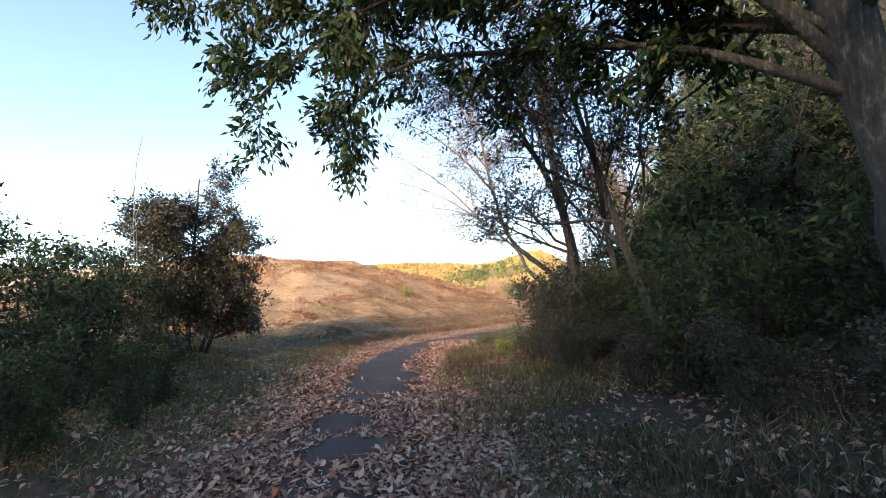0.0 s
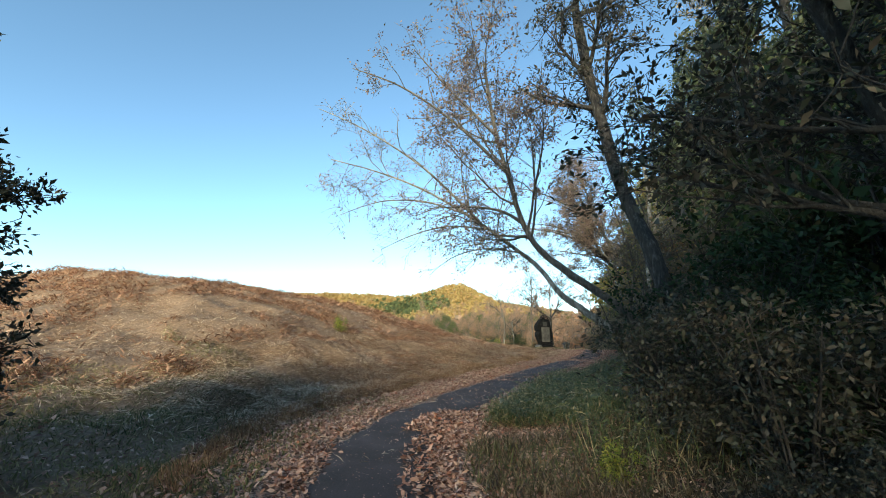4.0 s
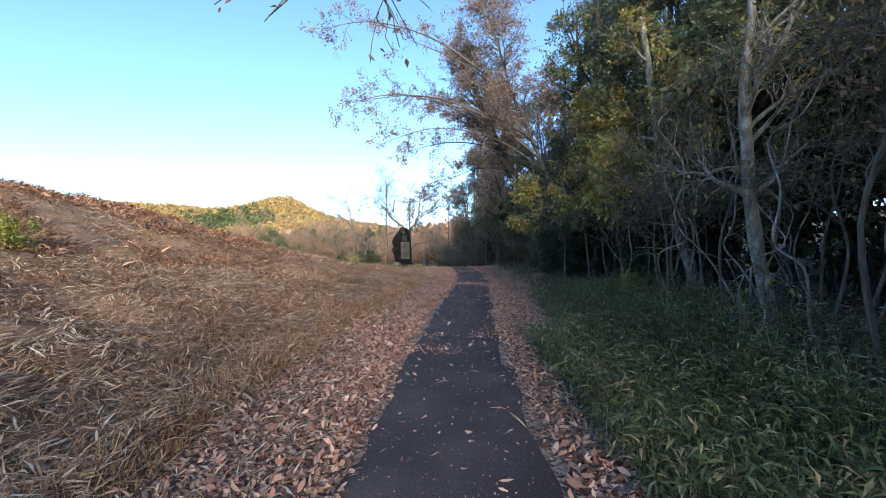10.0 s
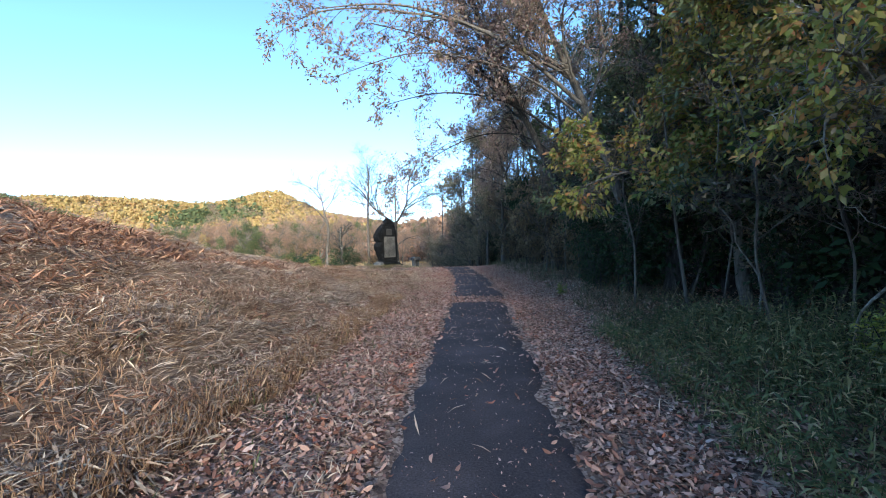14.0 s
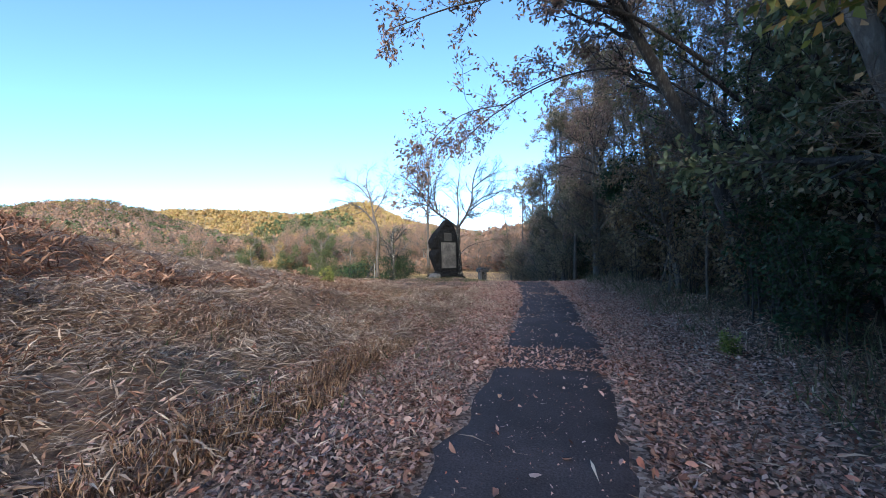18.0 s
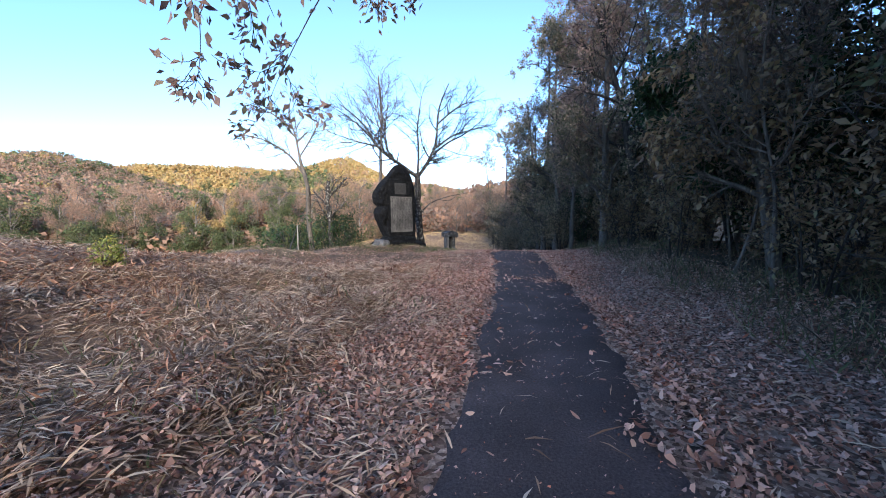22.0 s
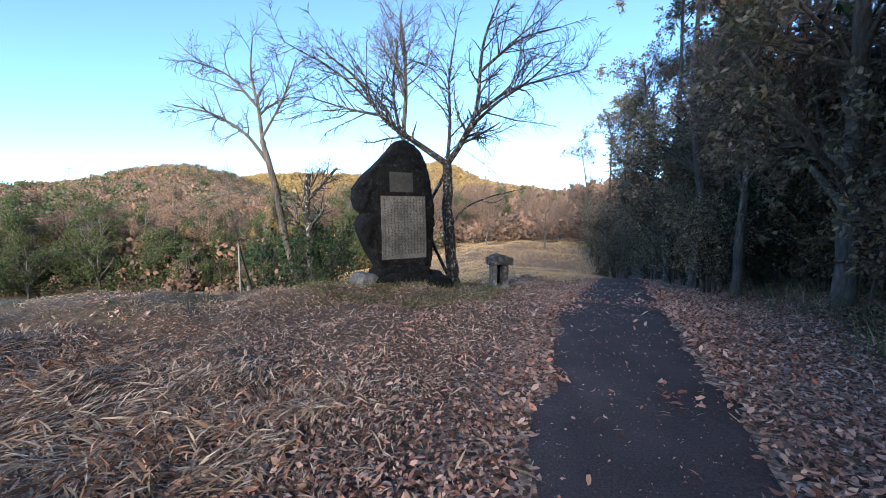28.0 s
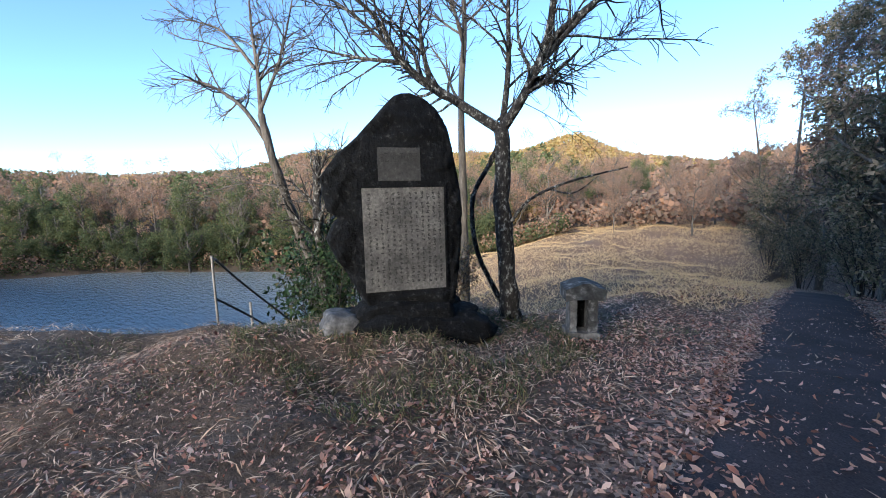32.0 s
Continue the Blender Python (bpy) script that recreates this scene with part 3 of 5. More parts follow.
tagged(new("path", asphalt_strip()), "narrow worn dark asphalt path strewn with leaves", "path", kind="structure")


# ---- loose cover on the ground ----
def scatter(rng, n, y0, y1, s0, s1, power=1.0):
    """Places beside the trail: along y, and s0..s1 metres to the side of its middle."""
    y = rng.uniform(y0, y1, n)
    u = rng.uniform(0, 1, n) ** power
    x = trail(y) + s0 + (s1 - s0) * u
    return x, y


def curled_leaves(rng, base, along, normal, length, width):
    """Dry leaves: rounded outlines, edges rolled up, ends curling, each one differently."""
    along, side = unit(along), unit(np.cross(normal, along))
    up = unit(np.cross(along, side))
    n = len(base)
    L, W = np.reshape(length, (-1, 1)), np.reshape(width, (-1, 1))
    curl, sway = rng.uniform(-0.15, 0.55, (n, 1)), rng.normal(0, 0.35, (n, 1))

    def at(t, w, roll):
        mid = base + along * L * t + up * L * curl * (2 * t - 0.9) ** 2 * 0.5 + side * L * sway * t * (1 - t)
        return mid + side * W * w + up * W * abs(w) * roll

    k1, k2 = rng.uniform(-0.1, 1.0, (n, 1)), rng.uniform(-0.1, 1.0, (n, 1))
    verts = np.stack([at(0.0, 0.03, 0), at(0.27, 0.4, k1), at(0.27, -0.4, k2), at(0.64, 0.46, k1), at(0.64, -0.46, k2), at(1.0, 0.02, 0)], 1).reshape(-1, 3)
    k = np.arange(n)[:, None] * 6
    tris = np.concatenate([k + [0, 1, 2], k + [1, 3, 2], k + [2, 3, 4], k + [3, 5, 4]], 1).reshape(-1, 3)
    return verts, tris


def lying(rng, x, y, length, width, z=0.02, tilt=0.35, fold=0.2, droop=0.0, lift=0.0, swathe=0.0, curled=False):
    n = len(x)
    base = np.stack([x, y, ground(x, y) + z + rng.uniform(0, 0.03, n)], 1)
    a = rng.uniform(0, 2 * np.pi, n)
    if swathe:
        a = 5.0 * vnoise(x, y, 1.6, 5) + 2.0 * vnoise(x, y, 0.5, 2) + rng.normal(0, swathe, n) + np.pi * rng.randint(0, 2, n)
    way = np.stack([np.cos(a), np.sin(a), rng.normal(lift, tilt, n)], 1)
    nor = np.stack([rng.normal(0, tilt, n), rng.normal(0, tilt, n), np.ones(n)], 1)
    if curled:
        return curled_leaves(rng, base, way, nor, length, width)
    return leaf_arrays(base, way, nor, length, width, fold, droop)


def blades(rng, x, y, h, w, lean=0.35, bend=0.25):
    """Standing blades."""
    n = len(x)
    base = np.stack([x, y, ground(x, y) - 0.01], 1)
    way = np.stack([rng.normal(0, lean, n), rng.normal(0, lean, n), np.ones(n)], 1)
    return leaf_arrays(base, way, np.stack([rng.normal(0, 1, n), rng.normal(0, 1, n), 0.1 * np.ones(n)], 1), h, w, 0.1, bend)


def stuff(name, arrays, mat, label, category):
    V, T, n = [], [], 0
    for v, t in arrays:
        V.append(v)
        T.append(t + n)
        n += len(v)
    return tagged(new(name, tri_mesh(name, np.concatenate(V), np.concatenate(T), mat)), label, category, kind="stuff")


rng = np.random.RandomState(11)
sets = []
for n, y0, y1, s0, s1, p in ((26000, -1, 26, -2.6, -0.84, 0.8), (20000, 26, 39, -2.9, -0.84, 0.9), (5000, 39, 50, -2.9, -0.9, 0.9), (10000, -1, 24, 0.82, 1.7, 1.2), (44000, 18, 50, 0.82, 3.8, 1.1),
                             (1500, 9, 52, -0.8, 0.8, 1), (15000, -3, 6.6, -1.5, 1.5, 1), (2600, 6.0, 11.5, 0.3, 1.1, 0.8), (1500, 5.0, 11.5, -1.3, -0.7, 1), (1900, 11.2, 13.0, 0.0, 0.9, 1), (7000, -1, 9, 0.9, 2.8, 1.0),
                             (2100, 28.9, 30.1, -0.9, 0.9, 1), (450, 18.4, 19.0, -0.8, 0.1, 1), (200, 37.4, 38.2, -0.5, 0.4, 1), (3200, 36, 47, -6.0, -2.2, 1.0), (7000, 46, 62, -4.5, -0.6, 1.0), (9000, 23, 41, -7.5, -2.2, 1.0), (6000, 46, 64, 0.6, 3.6, 1.0), (16000, -2.5, 6.2, -1.2, 1.2, 1.0), (3500, 9, 52, -1.05, -0.72, 1.0), (4500, 9, 52, 0.68, 1.05, 1.0), (8000, 9.01, 52, -0.95, -0.2, 1.0), (8000, 9.01, 52, 0.2, 0.95, 1.0), (700, 44.6, 45.7, -0.9, 0.9, 1.0)):
    x, y = scatter(rng, n, y0, y1, s0, s1, p)
    keep = line_dist(x, y, BANK) < 0.6
    # thin drifts and bare patches
    keep &= (vnoise(x, y, 0.55, 3) > -0.35) | (rng.rand(n) < 0.35)
    if y0 == 9.01:
        keep &= vnoise(x, y, 0.9, 1) + 0.5 * vnoise(x, y, 0.4, 2) > 1.2 - 1.0 * np.abs(x - trail(y))
    # bare asphalt showing at the start
    for px, py, pr in ((3.3, 3.9, 0.34), (2.75, 4.45, 0.3), (1.75, 6.1, 0.5), (1.25, 6.9, 0.6), (2.2, 5.5, 0.28)):
        keep &= np.hypot(x - px, y - py) + 0.15 * vnoise(x, y, 0.3, 1) > pr
    x, y = x[keep], y[keep]
    L = rng.uniform(0.04, 0.105, len(x)) if y0 < 17 else rng.uniform(0.035, 0.088, len(x))
    sets.append(lying(rng, x, y, L, L * rng.uniform(0.25, 0.52, len(x)), 0.03 if abs(s0) < 0.8 else 0.012, 0.4, curled=True))
for n, y0, y1, s0, s1 in ((9000, -2, 12, 1.5, 8), (15000, 8, 50, 3.4, 8.5), (3500, -2, 9, -7, -1.2)):
    x, y = scatter(rng, n, y0, y1, s0, s1)
    L = rng.uniform(0.05, 0.12, n)
    sets.append(lying(rng, x, y, L, L * rng.uniform(0.35, 0.6, n), 0.012, 0.3, 0.25, 0.15))
for n, y0, y1, s0, s1, l0, l1, z in ((36000, 9, 40, -2.9, -0.82, 0.025, 0.06, 0.014), (46000, 9, 50, 0.8, 3.4, 0.025, 0.06, 0.014), (24000, 36, 47, -6.5, -0.8, 0.015, 0.04, 0.014), (7000, 8, 54, -0.8, 0.8, 0.008, 0.028, 0.034)):
    x, y = scatter(rng, n, y0, y1, s0, s1)
    keep = line_dist(x, y, BANK) < 0.5
    x, y = x[keep], y[keep]
    L = rng.uniform(l0, l1, len(x))
    sets.append(lying(rng, x, y, L, L * rng.uniform(0.35, 0.7, len(x)), z, 0.45, 0.35, 0.25))
stuff("fallen_leaves", sets, LITTER, "dry pinkish-brown fallen leaves drifted beside the path", "leaves")

sets = []
for n, y0, y1, s0, s1, p, l0, l1 in ((85000, 2, 30, -20, -2.2, 0.75, 0.1, 0.32), (135000, 10, 40, -7, -2.2, 0.9, 0.07, 0.24), (30000, 30, 37, -10, -2.0, 0.9, 0.08, 0.24), (30000, 37, 46, -10, -1.6, 0.9, 0.04, 0.15), (12000, 46, 62, -5, -0.8, 1.0, 0.06, 0.22),
                                     (2500, 26, 46, 1.6, 3.6, 1, 0.1, 0.3), (420, 9, 50, -0.8, 0.8, 1, 0.06, 0.3), (15000, 10, 36, -2.5, -0.9, 0.8, 0.06, 0.2), (2500, 12, 40, 0.8, 2.4, 1, 0.06, 0.18), (2500, 34, 46, -4, -1.0, 1, 0.08, 0.22)):
    x, y = scatter(rng, n, y0, y1, s0, s1, p)
    keep = (line_dist(x, y, BANK) < 0.9) & ((y > 9) | (x < -7)) & ((vnoise(x, y, 0.8, 1) > -0.3) | (rng.rand(n) < 0.4))
    x, y = x[keep], y[keep]
    L = rng.uniform(l0, l1, len(x))
    sets.append(lying(rng, x, y, L, 0.004 + L * rng.uniform(0.035, 0.075, len(x)), 0.03, 0.28, 0.15, 0.15, 0.1, 0.5))
stuff("cut_grass", sets, STRAW, "matted pale cut straw lying over the slope", "grass")

sets = []
for n, y0, y1, s0, s1, p, l0, l1 in ((150000, 0, 32, -24, -6, 0.8, 0.12, 0.32), (52000, 10, 40, -7.5, -2.6, 0.9, 0.05, 0.18)):
    x, y = scatter(rng, n, y0, y1, s0, s1, p)
    keep = (line_dist(x, y, BANK) < 0.9) & ((y > 13.5) | (x < -6.5 - 1.5 * vnoise(x, y, 2.0, 2))) & (vnoise(x, y, 1.1, 1) + 0.7 * vnoise(x, y, 0.5, 4) + 0.5 * vnoise(x, y, 4.0, 3) > 0.05 + 0.3 * rng.normal(0, 1, n))
    x, y = x[keep], y[keep]
    L = rng.uniform(l0, l1, len(x))
    sets.append(lying(rng, x, y, L, L * rng.uniform(0.06, 0.15, len(x)), 0.06, 0.6, 0.35, 0.25, 0.3))
stuff("dead_bracken", sets, BRACKEN, "heaped reddish-brown dead bracken on the mown slope", "bracken")

x, y = rng.uniform(-13, 2, 90000), rng.uniform(2.0, 15.5, 90000)
keep = (trail(y) - x > 1.35 + 0.25 * vnoise(x, y, 0.8, 3)) & (x > -9.5 - 1.5 * vnoise(x, y, 2.0, 2)) & (y < 14 + 1.2 * vnoise(x, y, 2.0, 1))
x, y = x[keep], y[keep]
stuff("rough_lawn", [blades(rng, x, y, rng.uniform(0.03, 0.13, len(x)), rng.uniform(0.008, 0.018, len(x)), 0.8, 0.45)], LAWN, "short faded green and straw-coloured rough lawn", "grass")

sets = []
for n, y0, y1, s0, s1, h0, h1 in ((13000, -2, 8, 1.9, 4.2, 0.05, 0.18), (9000, -2, 9, 2.9, 7.0, 0.08, 0.25), (4500, 7.5, 9.5, 1.3, 4.5, 0.08, 0.28), (5000, 9.3, 12.2, 1.25, 4.2, 0.08, 0.28), (5000, 21, 50, 2.6, 4.6, 0.15, 0.5)):
    x, y = scatter(rng, n, y0, y1, s0, s1)
    keep = vnoise(x, y, 0.7, 4) > -0.45
    sets.append(blades(rng, x[keep], y[keep], rng.uniform(h0, h1, keep.sum()), rng.uniform(0.007, 0.014, keep.sum()), 0.55, 0.35))
stuff("withered_grass", sets, HAY, "tall withered olive-brown grass on the bank under the trees", "grass")

x, y = rng.uniform(-24, 6, 110000), rng.uniform(51, 90, 110000)
keep = (line_dist(x, y, BANK) > -1.5) & (ground(x, y) > WATER_Z + 0.15) & (trail(y) - x > 1.0)
stuff("dry_meadow", [blades(rng, x[keep], y[keep], rng.uniform(0.07, 0.24, keep.sum()), rng.uniform(0.012, 0.035, keep.sum()), 0.9, 0.35)], DRYGOLD, "golden dry grass on the low meadow by the pond", "grass")

y = rng.uniform(8, 30, 16000)
x = trail(y) - 2.2 - 0.45 * rng.uniform(0, 1, 16000) ** 1.5 + 0.1 * vnoise(0 * y, y, 0.6, 2)
sets = [blades(rng, x, y, rng.uniform(0.06, 0.2, 16000), rng.uniform(0.006, 0.012, 16000), 0.35, 0.15)]
x, y = scatter(rng, 12000, 14, 36, -5.5, -2.2)
keep = vnoise(x, y, 1.0, 5) > 0.2
sets.append(blades(rng, x[keep], y[keep], rng.uniform(0.08, 0.26, keep.sum()), rng.uniform(0.005, 0.012, keep.sum()), 0.35, 0.15))
stuff("grass_stubble", sets, STUBBLE, "reddish-brown upright stubble along the mown edge", "grass")

sets = []
for n, y0, y1, s0, s1, h0, h1 in ((5600, 12.2, 19.5, 1.2, 3.4, 0.2, 0.45), (2400, 19, 25.5, 1.9, 4.2, 0.15, 0.4), (2200, 9.5, 24, 2.6, 5.0, 0.3, 0.7)):
    x, y = scatter(rng, n, y0, y1, s0, s1)
    for _ in range(5):
        L = rng.uniform(0.08, 0.16, n)
        base = np.stack([x + rng.normal(0, 0.07, n), y + rng.normal(0, 0.07, n), ground(x, y) + rng.uniform(0.05, 1, n) * rng.uniform(h0, h1, n)], 1)
        a = rng.uniform(0, 2 * np.pi, n)
        way = np.stack([np.cos(a), np.sin(a), rng.normal(0.25, 0.35, n)], 1)
        sets.append(leaf_arrays(base, way, np.stack([rng.normal(0, 0.3, n), rng.normal(0, 0.3, n), np.ones(n)], 1), L, L * 0.17, 0.2, 0.35))
    sets.append(blades(rng, x, y, rng.uniform(h0, h1, n), np.full(n, 0.008), 0.2, 0.1))
stuff("dwarf_bamboo", sets, SASA, "low dark green dwarf bamboo along the wood's edge", "bamboo grass")

sets = []
for n, y0, y1, s0, s1, h0, h1 in ((9000, -1, 11, 1.2, 3.6, 0.06, 0.24), (2600, -1, 11, -4.5, -1.5, 0.06, 0.2), (6000, -2, 12, 2.5, 7.5, 0.1, 0.4), (4500, -2, 9, -8, -1.4, 0.06, 0.25), (11000, 24, 52, 2.2, 6.0, 0.1, 0.4), (1800, 20, 36, -4.5, -1.6, 0.06, 0.22), (14000, 3.5, 12, -6.5, -1.8, 0.03, 0.11)):
    x, y = scatter(rng, n, y0, y1, s0, s1)
    keep = vnoise(x, y, 0.9, 4) > -0.1
    sets.append(blades(rng, x[keep], y[keep], rng.uniform(h0, h1, keep.sum()), rng.uniform(0.008, 0.016, keep.sum()), 0.5, 0.4))
x, y = rng.uniform(-9, 0, 34000), rng.uniform(40.0, 48.5, 34000)
keep = (np.abs(line_dist(x, y, BANK) + 0.6) < 1.5) & (vnoise(x, y, 0.7, 4) > -0.45 + 0.5 * rng.rand(len(x))) & (trail(y) - x > 1.5)
sets.append(blades(rng, x[keep], y[keep], rng.uniform(0.03, 0.11, keep.sum()), rng.uniform(0.005, 0.01, keep.sum()), 0.6, 0.4))
x, y = rng.uniform(-6.2, -1.2, 16000), rng.uniform(42.6, 47.4, 16000)
keep = (np.hypot(x + 3.6, (y - 44.9) * 0.9) + 0.4 * vnoise(x, y, 0.8, 3) < 1.9) & (vnoise(x, y, 0.5, 1) > -0.4)
sets.append(blades(rng, x[keep], y[keep], rng.uniform(0.05, 0.2, keep.sum()), rng.uniform(0.006, 0.012, keep.sum()), 0.6, 0.4))
stuff("weeds", sets, WEED, "faded green and brown weeds on the verges", "weeds")


# ---- the memorial stone and what stands round it ----
def memorial():
    root = tagged(new("memorial_stone"), "tall dark rough memorial stone with a pale inscribed panel", "monument")
    # outline of the standing stone: height, left and right reach
    rows = [(0.0, -0.52, 0.80), (0.1, -0.62, 0.84), (0.3, -0.76, 0.86), (0.5, -0.86, 0.90), (0.72, -0.98, 0.93), (0.95, -1.06, 0.95), (1.12, -0.98, 0.96), (1.2, -0.9, 0.96), (1.3, -1.06, 0.955),
            (1.5, -1.13, 0.94), (1.75, -1.1, 0.90), (2.0, -0.9, 0.84), (2.25, -0.6, 0.78), (2.5, -0.34, 0.68), (2.68, -0.18, 0.54), (2.79, -0.06, 0.36), (2.83, 0.06, 0.2)]
    vs, ls, rs = np.array(rows).T
    vv = np.linspace(0, 2.83, 84)
    L, R = np.interp(vv, vs, ls), np.interp(vv, vs, 0.96 * rs)
    T = np.interp(vv, [0, 0.6, 2.0, 2.6, 2.83], [0.34, 0.33, 0.27, 0.17, 0.05])
    m = 96
    V, F = [], []
    for i, v in enumerate(vv):
        c, w = (L[i] + R[i]) / 2, (R[i] - L[i]) / 2
        for j in range(m):
            a = 2 * math.pi * j / m
            ca, sa = math.cos(a), math.sin(a)
            e = 0.34
            px, py = c + w * math.copysign(abs(ca) ** e, ca), T[i] * math.copysign(abs(sa) ** e, sa)
            d = noise.fractal(Vector((px * 1.7, py * 2.2, v * 1.7)), 1.0, 2.1, 5)
            flat = 0.0 if (sa < -0.5 and ((-0.72 < px < 0.70 and 0.14 < v < 1.68) or (-0.56 < px < 0.46 and 1.60 < v < 2.22))) else 1.0
            d2 = noise.noise(Vector((px * 7, py * 7 + 3, v * 7))) + 0.6 * noise.noise(Vector((px * 17, py * 17 + 3, v * 13)))
            V.append((px + 0.045 * d * flat, py + (0.085 * d + 0.042 * d2) * flat, v + 0.03 * d))
        if i:
            F += [((i - 1) * m + j, (i - 1) * m + (j + 1) % m, i * m + (j + 1) % m, i * m + j) for j in range(m)]
    F.append(tuple(range((len(vv) - 1) * m, len(vv) * m)))
    child("stone", raw_mesh("stone", V, F, STONE), root)

    def slab(name, u0, u1, v0, v1, y0, mat, parent, label="", thick=0.03, rough=0.006):
        bm = bmesh.new()
        bmesh.ops.create_cube(bm, size=1)
        bmesh.ops.subdivide_edges(bm, edges=bm.edges[:], cuts=5, use_grid_fill=True)
        for v in bm.verts:
            p = v.co
            d = noise.noise(Vector((p.x * 5, p.y * 5, p.z * 5 + u0))) * rough
            v.co = Vector(((u0 + u1) / 2 + p.x * (u1 - u0) + d, -float(np.interp((v0 + v1) / 2 + p.z * (v1 - v0), [0, 0.6, 2.0, 2.6], [0.34, 0.33, 0.27, 0.17])) - y0 + p.y * thick, (v0 + v1) / 2 + p.z * (v1 - v0) + d))
        return part(name, bm, mat, parent, label)

    panel = slab("inscription_panel", -0.57, 0.60, 0.20, 1.58, -0.012, PANEL, root, "pale dressed panel with rows of worn carved characters")
    slab("panel_rim", -0.60, 0.63, 1.585, 1.61, 0.0, STONE, root)
    slab("panel_rim", 0.605, 0.63, 0.20, 1.58, 0.0, STONE, root)
    title = slab("title_panel", -0.33, 0.27, 1.67, 2.10, -0.016, TITLE, root, "small dark recessed title panel", 0.05)
    # rows of worn characters
    rg = random.Random(4)
    bm = bmesh.new()
    for col in range(13):
        u = 0.53 - col * 0.084
        top = 1.50 if col not in (10, 11) else 1.28
        k = 0
        v = top
        while v > 0.28:
            if rg.random() < 0.9:
                for _ in range(5):
                    w, h = (rg.uniform(0.018, 0.042), rg.uniform(0.005, 0.009)) if rg.random() < 0.6 else (rg.uniform(0.005, 0.009), rg.uniform(0.018, 0.04))
                    fy = -float(np.interp(v, [0, 0.6, 2.0], [0.34, 0.33, 0.27])) - 0.0035
                    mtx = Matrix.Translation((u + rg.uniform(-0.012, 0.012), fy, v + rg.uniform(-0.018, 0.018))) @ Matrix.Diagonal((w, 0.003, h, 1))
                    bmesh.ops.create_cube(bm, size=1, matrix=mtx)
            v -= 0.062
    part("carved_text", bm, CUT, panel)
    cu = bpy.data.curves.new("title", "FONT")
    cu.body, cu.size, cu.extrude, cu.align_x = "\u8a18\u6c60\u548c\u662d", 0.135, 0.002, "CENTER"
    tob = new("title_characters", cu)
    bpy.context.view_layer.update()
    tm = bpy.data.meshes.new_from_object(tob.evaluated_get(bpy.context.evaluated_depsgraph_get()))
    bpy.data.objects.remove(tob)
    tm.materials.clear()
    tm.materials.append(CUT)
    tm.transform(pose(-0.03, -0.2855, 1.92, 87.5))
    child("title_characters", tm, title)
    root.matrix_basis = pose(-3.92, 44.89, 0.40, 0, 0, MEMORIAL_TURN) @ Matrix.Diagonal((0.90, 0.92, 0.96, 1))
    return root


MEMORIAL_TURN = 54


def boulder(name, label, sx, sy, sz, seed, mat, category="stone", sharp=0.22):
    bm = bmesh.new()
    bmesh.ops.create_icosphere(bm, subdivisions=4, radius=1)
    for v in bm.verts:
        p = v.co.copy()
        q = Vector([math.copysign(abs(c) ** 0.75, c) for c in p])
        d = noise.fractal(p * 1.3 + Vector((seed, 0, 0)), 1.0, 2.0, 5)
        v.co = Vector((q.x * sx, q.y * sy, q.z * sz)) * (1 + sharp * d)
    me = bpy.data.meshes.new(name)
    bm.to_mesh(me)
    bm.free()
    me.materials.append(mat)
    me.polygons.foreach_set("use_smooth", [True] * len(me.polygons))
    return tagged(new(name, me), label, category)


memorial()
mt = pose(-3.92, 44.89, 0, 0, 0, MEMORIAL_TURN)
base = tagged(new("plinth"), "dark rough stepped stone plinth under the memorial", "plinth")
for step, (sx, sy, sz, dx, dz, sd) in {"lower_stone": (1.05, 0.62, 0.30, 0.12, 0.02, 3.0), "upper_stone": (0.74, 0.46, 0.2, 0.06, 0.28, 5.0)}.items():
    ob = boulder(step, "", sx, sy, sz, sd, STONE, "", 0.24)
    ob.parent = base
    ob.matrix_basis = pose(dx, 0, dz)
base.matrix_basis = mt
rock = boulder("boulder", "pale grey rounded boulder beside the plinth", 0.31, 0.30, 0.25, 9.0, GREYSTONE, "boulder", 0.2)
rock.matrix_basis = mt @ pose(-0.84, -0.16, 0.10)


def shrine():
    """A small stone shrine: two uprights, back, floor and a heavy roof slab."""
    root = tagged(new("stone_shrine"), "small weathered stone shrine with a lichened roof slab", "shrine")

    def block(name, x, y, z, sx, sy, sz, mat, label="", gable=0.0):
        bm = bmesh.new()
        bmesh.ops.create_cube(bm, size=1)
        bmesh.ops.subdivide_edges(bm, edges=bm.edges[:], cuts=4, use_grid_fill=True)
        for v in bm.verts:
            p = v.co.copy()
            up = gable * (0.5 - abs(p.x)) if p.z > 0.3 else gable * 0.35 * (0.5 - abs(p.x))
            q = Vector((x + p.x * sx, y + p.y * sy, z + p.z * sz + up))
            v.co = q + Vector((1, 1, 1)) * 0.012 * noise.noise(q * 9)
        return part(name, bm, mat, root, label)

    block("footing", 0, 0, 0.02, 0.42, 0.36, 0.10, GREYSTONE)
    block("upright", -0.13, 0, 0.29, 0.09, 0.28, 0.48, GREYSTONE, "pale stone upright")
    block("upright", 0.12, 0, 0.29, 0.12, 0.28, 0.48, ROOFSTONE)
    block("back", 0.0, 0.11, 0.29, 0.18, 0.06, 0.48, STONE)
    block("roof", 0, -0.02, 0.58, 0.50, 0.44, 0.15, ROOFSTONE, "dark lichened roof slab", 0.2)
    root.matrix_basis = pose(-2.12, 46.75, gz(-2.12, 46.75) + 0.07, 0, 0, 34) @ Matrix.Scale(1.1, 4)


shrine()


